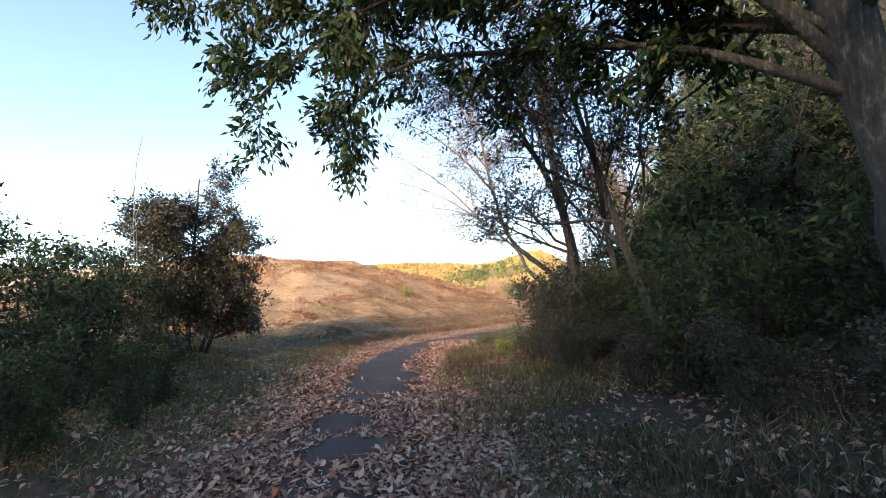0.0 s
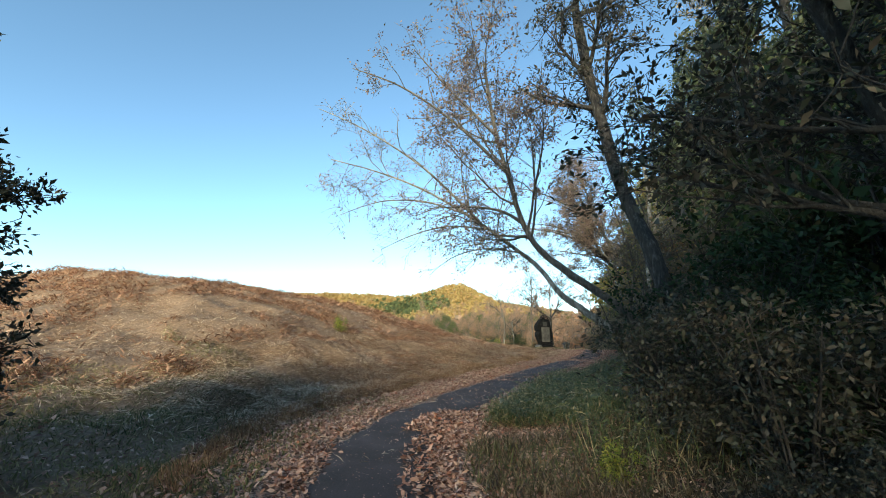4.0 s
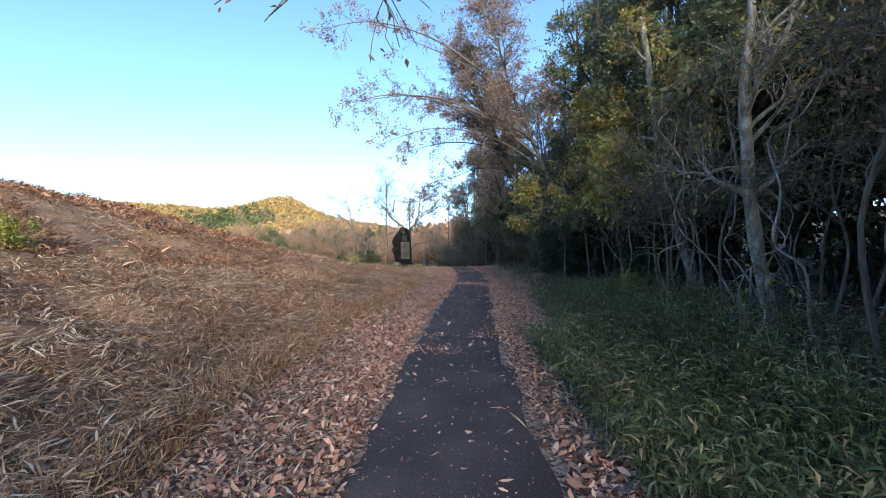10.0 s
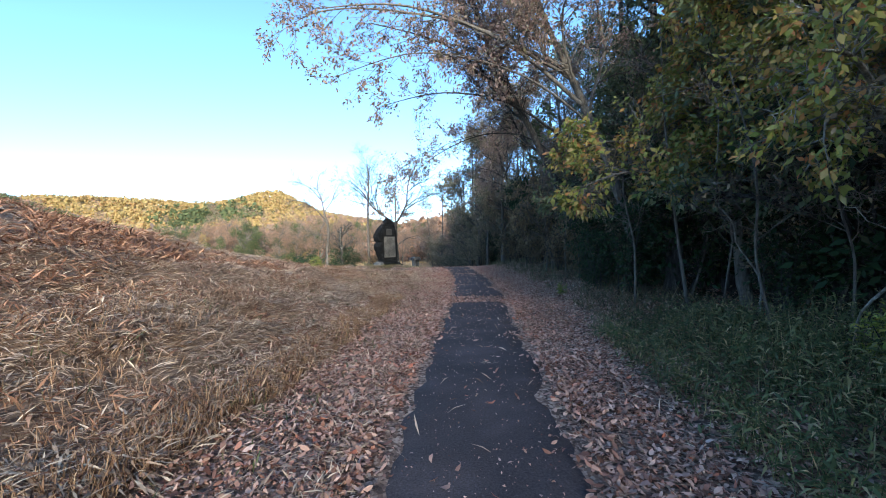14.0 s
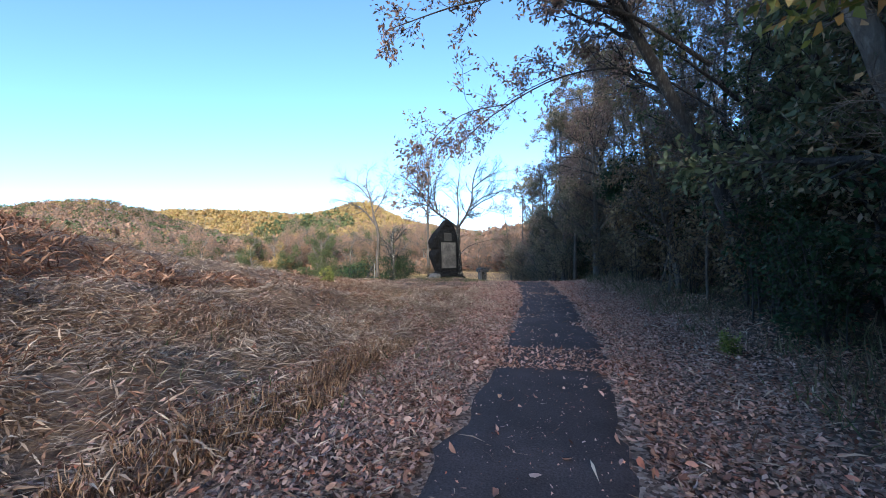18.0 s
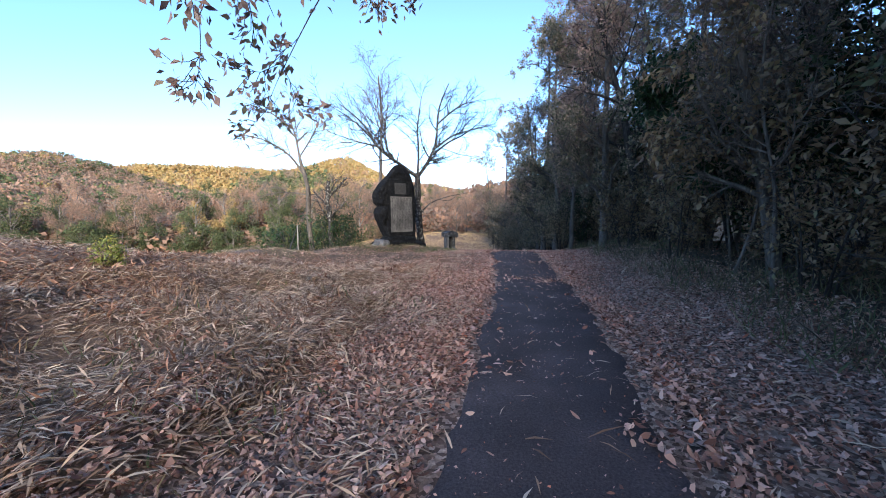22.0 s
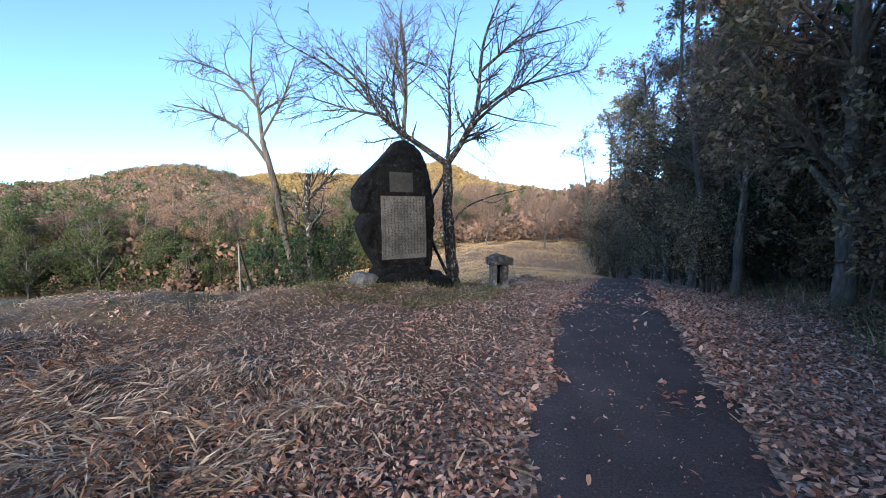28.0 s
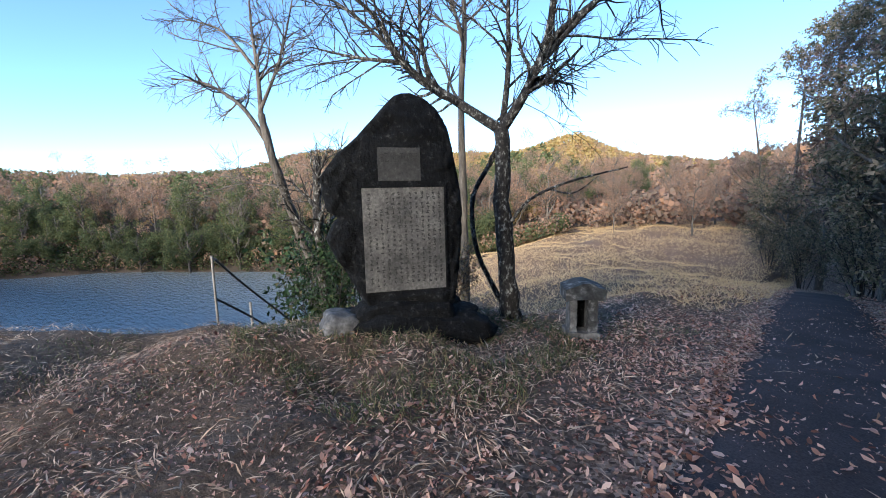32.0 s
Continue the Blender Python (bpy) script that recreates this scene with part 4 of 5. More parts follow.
def railing():
    root = tagged(new("handrail"), "thin galvanised pipe handrail going down the bank", "handrail")

    def pipe(name, pts, r, mat, label=""):
        pts = smooth_line(pts, 14) if len(pts) > 2 else np.array(pts)
        child(name, tri_mesh(name, *tubes([(pts, np.full(len(pts), r))], 8), mat, True), root, label)

    a, b, c = np.array((-7.4, 43.8)), np.array((-8.2, 44.75)), np.array((-9.3, 46.1))
    za, zb, zc = gz(*a), gz(*b), gz(*c)
    pipe("post", [(*a, za - 0.2), (*a, 0.70), (a[0] - 0.01, a[1] + 0.02, 0.77), (a[0] - 0.05, a[1] + 0.07, 0.78)], 0.022, PIPE, "tall pale post with a bent top")
    pipe("post", [(*b, zb - 0.3), (*b, -0.30)], 0.028, PIPE)
    pipe("post", [(*c, zc - 0.3), (*c, -1.25)], 0.028, PIPE)
    pipe("rail", [(a[0] - 0.05, a[1] + 0.07, 0.77), (*b, -0.02), (c[0] - 0.6, c[1] + 0.7, -1.75)], 0.022, RUSTPIPE, "dark sloping top rail")
    pipe("rail", [(*a, 0.1), (*b, -0.62), (c[0] - 0.5, c[1] + 0.6, -2.2)], 0.022, RUSTPIPE, "dark sloping lower rail")


railing()

# bare trees round the memorial
tree("bare_tree", 21, [([(-3.35, 46.85, -0.3), (-3.45, 46.8, 1.2), (-3.5, 46.8, 2.85)], 0.16, 0.115),
                       ([(-3.4, 46.8, 1.25), (-2.9, 46.6, 1.7), (-2.2, 46.4, 1.95), (-1.4, 46.2, 2.1)], 0.03, 0.008), ([(-2.5, 46.5, 1.85), (-2.1, 46.3, 1.8), (-1.75, 46.2, 2.0)], 0.014, 0.005),
                       ([(-3.4, 46.85, -0.2), (-3.8, 46.55, 0.8), (-3.87, 46.5, 1.7), (-3.65, 46.7, 2.3), (-3.5, 46.8, 2.8)], 0.045, 0.035)],
     limbs=0, boughs=13, twigs=14, leaves=0, bark=LICHEN, limb_len=2.2, bough_len=1.6, twig_len=0.45, sides=12, lift=0.03, label="bare dark-barked tree spreading behind the memorial stone",
     own_limbs=[([(-3.5, 46.8, 2.8), (-4.1, 46.5, 3.25), (-5.0, 46.2, 3.95), (-5.6, 46.0, 4.9), (-6.4, 45.6, 5.6)], 0.095, 0.02),
                ([(-3.5, 46.8, 2.8), (-3.1, 46.9, 3.4), (-2.75, 46.9, 4.2), (-2.6, 46.9, 5.6), (-2.2, 46.9, 6.6)], 0.09, 0.02),
                ([(-3.5, 46.8, 2.8), (-3.5, 47.0, 3.8), (-3.55, 47.1, 5.0), (-3.4, 47.2, 6.2)], 0.06, 0.015),
                ([(-2.9, 46.9, 3.7), (-2.2, 46.8, 4.2), (-1.5, 46.6, 4.5), (-0.8, 46.5, 5.0)], 0.05, 0.012),
                ([(-4.6, 46.35, 3.6), (-4.75, 46.3, 4.6), (-4.6, 46.3, 5.8)], 0.05, 0.012),
                ([(-2.75, 46.9, 4.0), (-2.0, 47.3, 4.6), (-1.2, 47.8, 4.9), (-0.3, 48.3, 5.2)], 0.05, 0.01),
                ([(-2.65, 46.9, 5.0), (-1.8, 47.4, 5.8), (-0.9, 48.0, 6.2)], 0.045, 0.01),
                ([(-4.9, 46.2, 3.9), (-5.8, 45.6, 4.9), (-6.9, 44.9, 5.6)], 0.04, 0.01),
                ([(-5.0, 46.2, 4.0), (-5.9, 45.9, 4.2), (-6.8, 45.6, 4.5)], 0.045, 0.01),
                ([(-3.6, 46.75, 2.9), (-3.2, 46.9, 3.3), (-2.4, 46.7, 3.4), (-1.7, 46.6, 3.6)], 0.02, 0.006)])
tree("bare_tree", 22, [([(-8.2, 47.1, -1.9), (-8.0, 46.0, 0.6), (-7.68, 45.26, 2.3), (-7.93, 45.16, 3.4)], 0.12, 0.07)],
     limbs=0, boughs=13, twigs=12, leaves=0, bark=BARK, limb_len=2, bough_len=1.1, twig_len=0.5, lift=0.02, label="slender pale bare tree leaning out over the bank",
     own_limbs=[([(-7.83, 45.16, 2.9), (-8.33, 44.96, 3.6), (-9.13, 44.66, 4.1), (-10.03, 44.36, 4.3)], 0.055, 0.012),
                ([(-7.93, 45.16, 3.4), (-8.13, 45.26, 4.3), (-8.43, 45.36, 5.2), (-8.23, 45.26, 6.0)], 0.055, 0.012),
                ([(-8.13, 45.21, 4.3), (-8.83, 44.96, 5.1), (-9.83, 44.66, 5.5)], 0.04, 0.01),
                ([(-7.93, 45.16, 3.5), (-7.43, 45.36, 4.4), (-7.03, 45.46, 5.4)], 0.04, 0.01),
                ([(-7.78, 45.46, 2.0), (-8.63, 45.06, 2.1), (-9.53, 44.56, 1.9)], 0.025, 0.006)])
tree("bare_tree", 23, [([(-6.95, 45.70, -1.6), (-6.90, 45.60, 0.8), (-7.05, 45.70, 1.7), (-7.00, 45.75, 2.6)], 0.11, 0.075)],
     limbs=6, boughs=5, twigs=6, leaves=0, bark=LICHEN, limb_len=1.2, twig_len=0.4, lift=0.1, span=(0.3, 0.9), label="pale lichened tree with a sawn-off top",
     own_limbs=[([(-7.00, 45.70, 1.9), (-6.70, 45.90, 2.3), (-6.35, 46.10, 2.75)], 0.05, 0.035), ([(-6.90, 45.60, 0.6), (-6.70, 45.80, 1.6), (-6.50, 46.00, 3.0)], 0.03, 0.008)])
tree("bare_tree", 24, [([(-5.6, 48.6, -2.4), (-5.6, 48.6, 1.0), (-5.65, 48.6, 3.6), (-5.6, 48.7, 5.6), (-5.7, 48.6, 7.6)], 0.12, 0.03)],
     limbs=14, boughs=7, twigs=8, leaves=0, bark=BARK, limb_len=2.6, twig_len=0.5, lift=0.16, span=(0.5, 0.98), label="tall straight bare tree on the slope behind the memorial")

# ---- trees by the trail, in the order of the walk ----
# broad-leaved evergreen whose boughs hang over the trail
tree("evergreen_tree", 31, [([(8.1, 6.0, 0.2), (7.9, 5.9, 2.0), (7.6, 5.8, 4.0), (7.2, 5.9, 6.5)], 0.26, 0.14)],
     limbs=6, limb_len=2.8, boughs=16, twigs=8, leaves=31, leaf=0.14, mat=EVERGREEN, bark=BARK_DARK, twig_len=0.5, bough_len=1.5, wide=0.36, jitter=0.09, span=(0.5, 1),
     label="dark glossy evergreen tree with boughs hanging over the path", hang=0.6,
     own_limbs=[([(7.7, 5.8, 3.2), (6.3, 5.7, 4.1), (4.6, 5.4, 4.5), (3.2, 5.0, 4.6), (2.1, 4.8, 4.0)], 0.06, 0.012),
                ([(7.6, 5.8, 3.8), (6.0, 5.2, 5.0), (4.0, 4.7, 5.3), (2.2, 4.3, 4.9), (0.8, 4.1, 4.1)], 0.055, 0.012),
                ([(7.5, 5.8, 4.4), (5.8, 5.4, 5.8), (3.9, 5.0, 6.1), (2.2, 4.4, 5.9)], 0.05, 0.012),
                ([(7.5, 5.8, 4.8), (5.5, 4.9, 6.4), (3.0, 4.2, 6.6), (1.4, 3.8, 6.4), (0.8, 3.6, 5.9)], 0.05, 0.012),
                ([(6.2, 5.4, 5.2), (4.0, 4.2, 6.0), (2.6, 3.6, 6.6), (1.7, 3.3, 6.4)], 0.045, 0.012),
                ([(7.6, 5.8, 3.5), (6.5, 5.0, 4.6), (5.2, 4.2, 5.0), (4.0, 3.6, 5.2)], 0.07, 0.02)])
# clump of slender leaning trunks
tree("slender_tree", 32, [([(4.92, 8.5, 0.1), (4.84, 8.46, 0.4), (4.37, 8.45, 1.85), (4.08, 8.4, 3.35), (3.2, 7.9, 5.2), (2.0, 7.5, 6.5)], 0.095, 0.03),
                          ([(5.2, 8.6, 0.1), (5.0, 8.6, 2.0), (4.8, 8.4, 4.0), (4.5, 8.2, 6.5)], 0.065, 0.025),
                          ([(5.9, 8.2, 0.2), (5.4, 7.9, 2.0), (4.9, 7.5, 4.0), (4.4, 7.2, 6.4)], 0.08, 0.03)],
     limbs=14, limb_len=2.7, boughs=8, twigs=8, leaves=6.5, leaf=0.085, mat=DUSKY, bark=BARK_DARK, bias=np.array([-0.35, -0.1, 0.0]), span=(0.35, 1),
     label="clump of slender leaning trunks with thin withered leaves")
# leaning grey tree that reaches across the trail, nearly bare
tree("leaning_tree", 33, [([(3.6, 13.55, 0.25), (2.5, 13.45, 1.5), (1.9, 13.4, 1.95), (1.35, 13.65, 2.4), (0.9, 14.1, 2.98), (0.1, 14.2, 3.69), (-0.84, 14.1, 4.42), (-2.0, 14.2, 5.2), (-3.4, 14.2, 5.9), (-5.0, 14.1, 6.5)], 0.085, 0.012)],
     limbs=18, limb_len=2.0, boughs=5, twigs=7, leaves=2.2, leaf=0.07, mat=RUSSET, bark=BARK_PALE, span=(0.5, 1), twig_len=0.5, lift=0.03, label="grey nearly bare tree leaning low across the path",
     own_limbs=[([(-0.3, 14.15, 4.0), (-1.4, 14.3, 4.2), (-2.5, 14.5, 4.1), (-3.5, 14.6, 3.8)], 0.03, 0.006), ([(0.4, 14.2, 3.4), (-0.5, 14.5, 3.6), (-1.5, 14.9, 3.5), (-2.3, 15.2, 3.1)], 0.025, 0.005),
                ([(-0.84, 14.1, 4.42), (-1.9, 13.9, 4.8), (-3.1, 13.8, 4.9), (-4.2, 13.6, 4.6)], 0.03, 0.006), ([(-0.5, 14.1, 4.2), (-1.8, 13.7, 5.6), (-3.4, 13.4, 6.8), (-4.8, 13.2, 7.6)], 0.04, 0.008)])
tree("grey_tree", 34, [([(3.9, 13.3, 0.25), (2.6, 13.2, 1.9), (1.7, 13.19, 2.65), (1.1, 13.26, 3.18), (0.73, 13.26, 3.81), (0.5, 13.2, 4.7), (0.2, 13.1, 6.0), (0.0, 13.0, 7.6)], 0.095, 0.03)],
     limbs=14, limb_len=2.7, boughs=7, twigs=7, leaves=11, leaf=0.075, mat=RUSSET, bark=BARK, span=(0.5, 1), lift=0.1, bias=np.array([-0.25, 0, 0]), label="grey-barked leaning tree with russet leaves",
     own_limbs=[([(0.7, 13.26, 3.85), (0.2, 13.4, 4.2), (-0.6, 13.5, 4.4), (-1.6, 13.6, 4.5)], 0.045, 0.01), ([(0.4, 13.2, 5.0), (-0.8, 13.2, 6.4), (-2.2, 13.1, 7.6), (-3.6, 13.0, 8.4)], 0.045, 0.01), ([(0.25, 13.1, 5.8), (-1.0, 13.3, 7.4), (-2.0, 13.4, 8.8)], 0.04, 0.01)])
tree("dark_tree", 35, [([(3.6, 12.5, 0.2), (3.3, 12.65, 1.6), (3.01, 12.88, 3.14), (2.62, 13.3, 4.6), (2.2, 13.5, 7.0), (2.0, 13.6, 9.0)], 0.165, 0.09)],
     limbs=12, limb_len=2.6, boughs=7, twigs=7, leaves=8, leaf=0.09, mat=DUSKY, bark=BARK_DARK, span=(0.62, 1), sides=14, label="stout dark-barked tree with dull half-withered leaves")
tree("lichened_tree", 36, [([(5.5, 22.7, 0.1), (5.3, 22.72, 0.7), (4.72, 22.72, 2.4), (4.5, 22.8, 3.6), (4.35, 22.9, 5.0), (4.1, 23.1, 7.5)], 0.17, 0.07)],
     limbs=12, limb_len=2.3, boughs=7, twigs=7, leaves=15, leaf=0.11, mat=YELLOW, bark=BARK_PALE, span=(0.35, 0.9), label="pale lichened trunk with yellow-green and orange leaves",
     own_limbs=[([(4.7, 23.1, 2.6), (3.9, 22.6, 3.0), (2.9, 22.0, 3.3), (2.2, 21.6, 3.2)], 0.05, 0.012)], hang=0.5)
tree("lichened_tree", 45, [([(3.98, 18.65, 0.15), (3.75, 18.6, 0.9), (3.45, 18.55, 2.5), (3.42, 18.6, 4.0), (3.6, 18.7, 5.6), (3.5, 18.8, 7.4)], 0.115, 0.04)],
     limbs=11, limb_len=1.7, boughs=5, twigs=6, leaves=1.5, leaf=0.09, mat=YELLOW, bark=BARK_PALE, span=(0.2, 0.95), lift=0.02, label="slender pale lichened tree with crooked bare twigs",
     own_limbs=[([(3.5, 18.55, 2.3), (3.1, 18.3, 2.7), (2.6, 18.1, 2.6), (2.2, 17.9, 2.3)], 0.022, 0.006), ([(3.65, 18.6, 1.3), (3.2, 18.3, 1.2), (2.9, 18.1, 0.7), (2.7, 18.0, 0.35)], 0.018, 0.006)])
tree("maple_tree", 37, [([(5.2, 26.2, 0.3), (4.9, 26.1, 1.8), (4.7, 26.0, 3.4), (4.4, 26.0, 5.4)], 0.13, 0.05)],
     limbs=9, limb_len=2.0, boughs=9, twigs=7, leaves=17, leaf=0.13, mat=YELLOW, bark=BARK, span=(0.4, 1), hang=0.7, label="small tree with drooping yellow, green and rusty leaves",
     own_limbs=[([(4.8, 26.1, 2.0), (3.6, 25.6, 2.6), (2.4, 25.2, 2.8), (1.4, 25.0, 2.5)], 0.05, 0.012), ([(4.8, 26.1, 2.4), (3.7, 26.4, 3.3), (2.6, 26.4, 3.6), (1.8, 26.3, 3.4)], 0.05, 0.012)])
tree("russet_tree", 38, [([(4.6, 33.0, 0.3), (3.9, 32.8, 2.5), (2.7, 32.6, 5.0), (1.3, 32.4, 7.5), (0.3, 32.2, 10.0)], 0.17, 0.04)],
     limbs=17, limb_len=3.8, boughs=13, twigs=7, leaves=10, leaf=0.11, mat=RUSSET, bark=BARK_DARK, span=(0.4, 1), bias=np.array([-0.8, -0.1, 0]), bough_len=1.3, twig_len=0.45,
     label="tall russet-leaved tree arching over the path",
     own_limbs=[([(3.9, 32.7, 4.2), (2.4, 32.9, 5.3), (0.8, 33.4, 5.5), (-0.8, 34.0, 4.9), (-1.9, 34.2, 4.0), (-2.4, 34.0, 3.0)], 0.03, 0.004), ([(-0.4, 33.8, 5.1), (-1.5, 33.5, 4.8), (-2.3, 33.2, 4.0), (-2.7, 33.1, 3.2)], 0.015, 0.004), ([(0.6, 33.4, 5.5), (-0.5, 34.6, 5.4), (-1.5, 35.3, 4.7)], 0.015, 0.004), ([(3.6, 32.6, 5.2), (1.6, 32.0, 6.2), (-0.6, 31.6, 6.4), (-2.6, 31.4, 5.9)], 0.05, 0.008), ([(2.0, 32.5, 6.4), (-0.4, 32.3, 8.2), (-3.0, 32.0, 8.8)], 0.06, 0.01)])
tree("russet_tree", 39, [([(4.4, 28.6, 0.3), (3.8, 28.5, 2.5), (2.9, 28.7, 5.0), (1.9, 29.0, 7.5), (1.2, 29.2, 10.0)], 0.15, 0.04)],
     limbs=15, limb_len=3.4, boughs=13, twigs=7, leaves=11, leaf=0.10, mat=RUSSET, bark=BARK, span=(0.45, 1), bias=np.array([-0.7, 0, 0]), own_limbs=[([(2.9, 28.7, 5.0), (0.8, 28.6, 6.6), (-1.6, 28.5, 7.4), (-3.8, 28.3, 7.2)], 0.06, 0.01), ([(2.2, 28.9, 6.8), (0.2, 28.8, 8.6), (-2.2, 28.6, 9.6)], 0.05, 0.01),
     ([(1.9, 29.0, 7.5), (-1.0, 28.6, 9.5), (-3.6, 28.4, 10.2), (-5.6, 28.2, 9.8)], 0.045, 0.008), ([(2.5, 28.8, 6.0), (0.0, 29.0, 7.2), (-2.4, 29.2, 7.7), (-3.9, 29.0, 7.5), (-4.8, 28.8, 6.9)], 0.045, 0.006),
     ([(3.2, 28.6, 4.4), (1.2, 28.2, 5.6), (-1.2, 27.9, 6.0), (-3.2, 27.8, 5.4)], 0.035, 0.006)], label="russet-leaved tree rising beside the path")
tree("russet_tree", 42, [([(4.6, 44.3, 0.2), (4.4, 44.3, 2.5), (3.9, 44.3, 5.0), (3.3, 44.3, 7.0), (2.8, 44.4, 9.0)], 0.15, 0.04)],
     limbs=13, limb_len=2.4, boughs=7, twigs=7, leaves=9, leaf=0.10, mat=RUSSET, bark=BARK_DARK, span=(0.3, 1), bias=np.array([-0.2, -0.1, 0]), label="greyish russet tree at the bend of the path")
tree("brown_leaved_tree", 43, [([(4.7, 37.2, 0.3), (4.4, 37.1, 1.8), (3.9, 37.0, 3.6), (3.4, 36.9, 5.6)], 0.12, 0.04)],
     limbs=10, limb_len=1.9, boughs=6, twigs=6, leaves=7, leaf=0.13, mat=BROWN, bark=BARK, span=(0.3, 1), bias=np.array([-0.3, -0.2, 0]), hang=0.9, label="tree hung with limp brown leaves")

tree("evergreen_tree", 44, [([(5.4, 39.9, 0.3), (5.0, 39.7, 1.6), (4.4, 39.5, 3.0), (3.6, 39.3, 4.0)], 0.09, 0.03)],
     limbs=8, limb_len=1.5, boughs=7, twigs=7, leaves=17, leaf=0.11, mat=EVERGREEN, bark=BARK_DARK, span=(0.45, 1), bias=np.array([-0.3, -0.1, 0]), hang=0.7, label="dark glossy evergreen leaning out of the wood's edge")


def vine(seed, x, y):
    """A bare woody vine that loops up from the ground."""
    g = np.random.RandomState(seed)
    z0 = gz(x, y)
    pts = [(x, y, z0 - 0.05)]
    for k in range(7):
        px, py, pz = pts[-1]
        pts.append((px + g.normal(-0.02, 0.2), py + g.normal(0, 0.2), pz + g.uniform(0.25, 0.75)))
    line = smooth_line(pts, 28)
    root = tagged(new("vine"), "bare pale woody vine looping up at the wood's edge", "vine", "vines at the wood's edge")
    child("stem", tri_mesh("stem", *tubes([(line, np.linspace(0.017, 0.008, 28))], 5), BARK_PALE, True), root)
    side = branch_out(g, [(line, np.linspace(0.012, 0.006, 28))], 5, (0.2, 0.95), 0.8, 0.6, 0.8, 0.3, -0.05, 5)
    child("side_shoot", tri_mesh("side_shoot", *tubes(side, 4), BARK_PALE, True), root)["kind"] = "stuff"


vg = random.Random(31)
for k in range(18):
    vy = vg.uniform(16.5, 25.5)
    vine(300 + k, float(trail(vy)) + vg.uniform(3.6, 6.2), vy)

# the rounded young tree and bushes across the trail at the start
tree("young_tree", 41, [([(-3.6, 5.7, 0.1), (-3.55, 5.6, 1.2), (-3.5, 5.6, 2.7), (-3.45, 5.6, 4.25)], 0.06, 0.015), ([(-3.4, 5.9, 0.1), (-3.1, 6.1, 1.2), (-2.75, 6.2, 2.5)], 0.045, 0.012),
                       ([(-3.8, 5.5, 0.1), (-4.15, 5.3, 1.2), (-4.4, 5.2, 2.6)], 0.045, 0.012), ([(-3.5, 5.5, 0.1), (-3.3, 5.1, 1.3), (-3.2, 4.8, 2.7)], 0.04, 0.012), ([(-3.6, 5.9, 0.1), (-3.8, 6.3, 1.3), (-3.9, 6.5, 2.7)], 0.04, 0.012)],
     limbs=15, limb_len=1.25, boughs=6, twigs=7, leaves=17, leaf=0.075, mat=DUSKY, bark=BARK_DARK, span=(0.16, 1.0), twig_len=0.32, lift=0.1, hang=0.1, jitter=0.05, label="rounded young evergreen tree beside the mown slope")


def bush(name, seed, mat, label, height=1.8, wide=1.2, stems=9, leaves=8, leaf=0.09, category="bush", bark=None):
    rg = np.random.RandomState(seed)
    trunks = []
    for _ in range(stems):
        a, r = rg.uniform(0, 6.283), rg.uniform(0.2, 1) * wide
        trunks.append(([(0.15 * math.cos(a), 0.15 * math.sin(a), 0), (0.5 * r * math.cos(a), 0.5 * r * math.sin(a), 0.5 * height * rg.uniform(0.8, 1.1)),
                        (r * math.cos(a), r * math.sin(a), height * rg.uniform(0.65, 1.1))], 0.02, 0.006))
    rng2 = np.random.RandomState(seed)
    root = tagged(new(name), label, category)
    main = [(smooth_line(p, 8), np.linspace(r0, r1, 8)) for p, r0, r1 in trunks]
    l2 = branch_out(rng2, main, 8, (0.15, 1), height * 0.34, 0.6, 0.9, 0.25, 0.03, 3)
    l3 = branch_out(rng2, l2, 4, (0.2, 1), height * 0.16, 0.6, 0.9, 0.25, 0.0, 2)
    child("stem", tri_mesh("stem", *tubes(main + l2 + l3, 3), bark or BARK_DARK, True), root)["kind"] = "stuff"
    child("foliage", foliage(rng2, l3 + l2, leaves, leaf, mat, "foliage", 0.07, 0.3, 0.45), root)
    return root


rg = random.Random(8)
dark_bush = bush("thicket_bush", 51, THICKET, "dark tangled thicket bush under the trees", 2.3, 1.3, 9, 11, 0.075)
green_bush = bush("evergreen_bush", 52, EVERGREEN, "dark glossy evergreen bush", 2.0, 1.2, 8, 8, 0.10)
brown_bush = bush("withered_bush", 53, BROWN, "withered brown bush among bare stems", 1.7, 1.1, 9, 6, 0.09)
dusky_bush = bush("withered_bush", 55, DUSKY, "dark half-withered bush on the bank under the trees", 1.7, 1.1, 11, 7, 0.08)
yellow_bush = bush("yellow_bush", 54, YGREEN, "low bush with bright yellow-green leaves", 0.9, 0.5, 5, 6, 0.09)
spots = {"d": [], "g": [], "b": []}
for y in np.arange(3.0, 62, 1.9):
    for row, (s, hi) in enumerate(((3.9, 0.95), (5.3, 1.6), (7.2, 2.4))):
        x = float(trail(y)) + s + rg.uniform(-0.5, 0.5) + (0.4 if y < 12 else 0) + (0.9 if 13 < y < 26 else 0) - (1.1 if y > 48 else 0)
        if y < 6 and row == 0 or y < 11 and row > 0 or 13 < y < 25 and row == 0 or 15 < y < 23 and row == 1:
            continue
        spots[rg.choice("g" if y < 17 else "gggd" if 22 < y < 32 else "ddbgb" if row else "dbbbg")].append((x, y + rg.uniform(-0.7, 0.7), rg.uniform(0, 360), hi * rg.uniform(0.75, 1.2)))
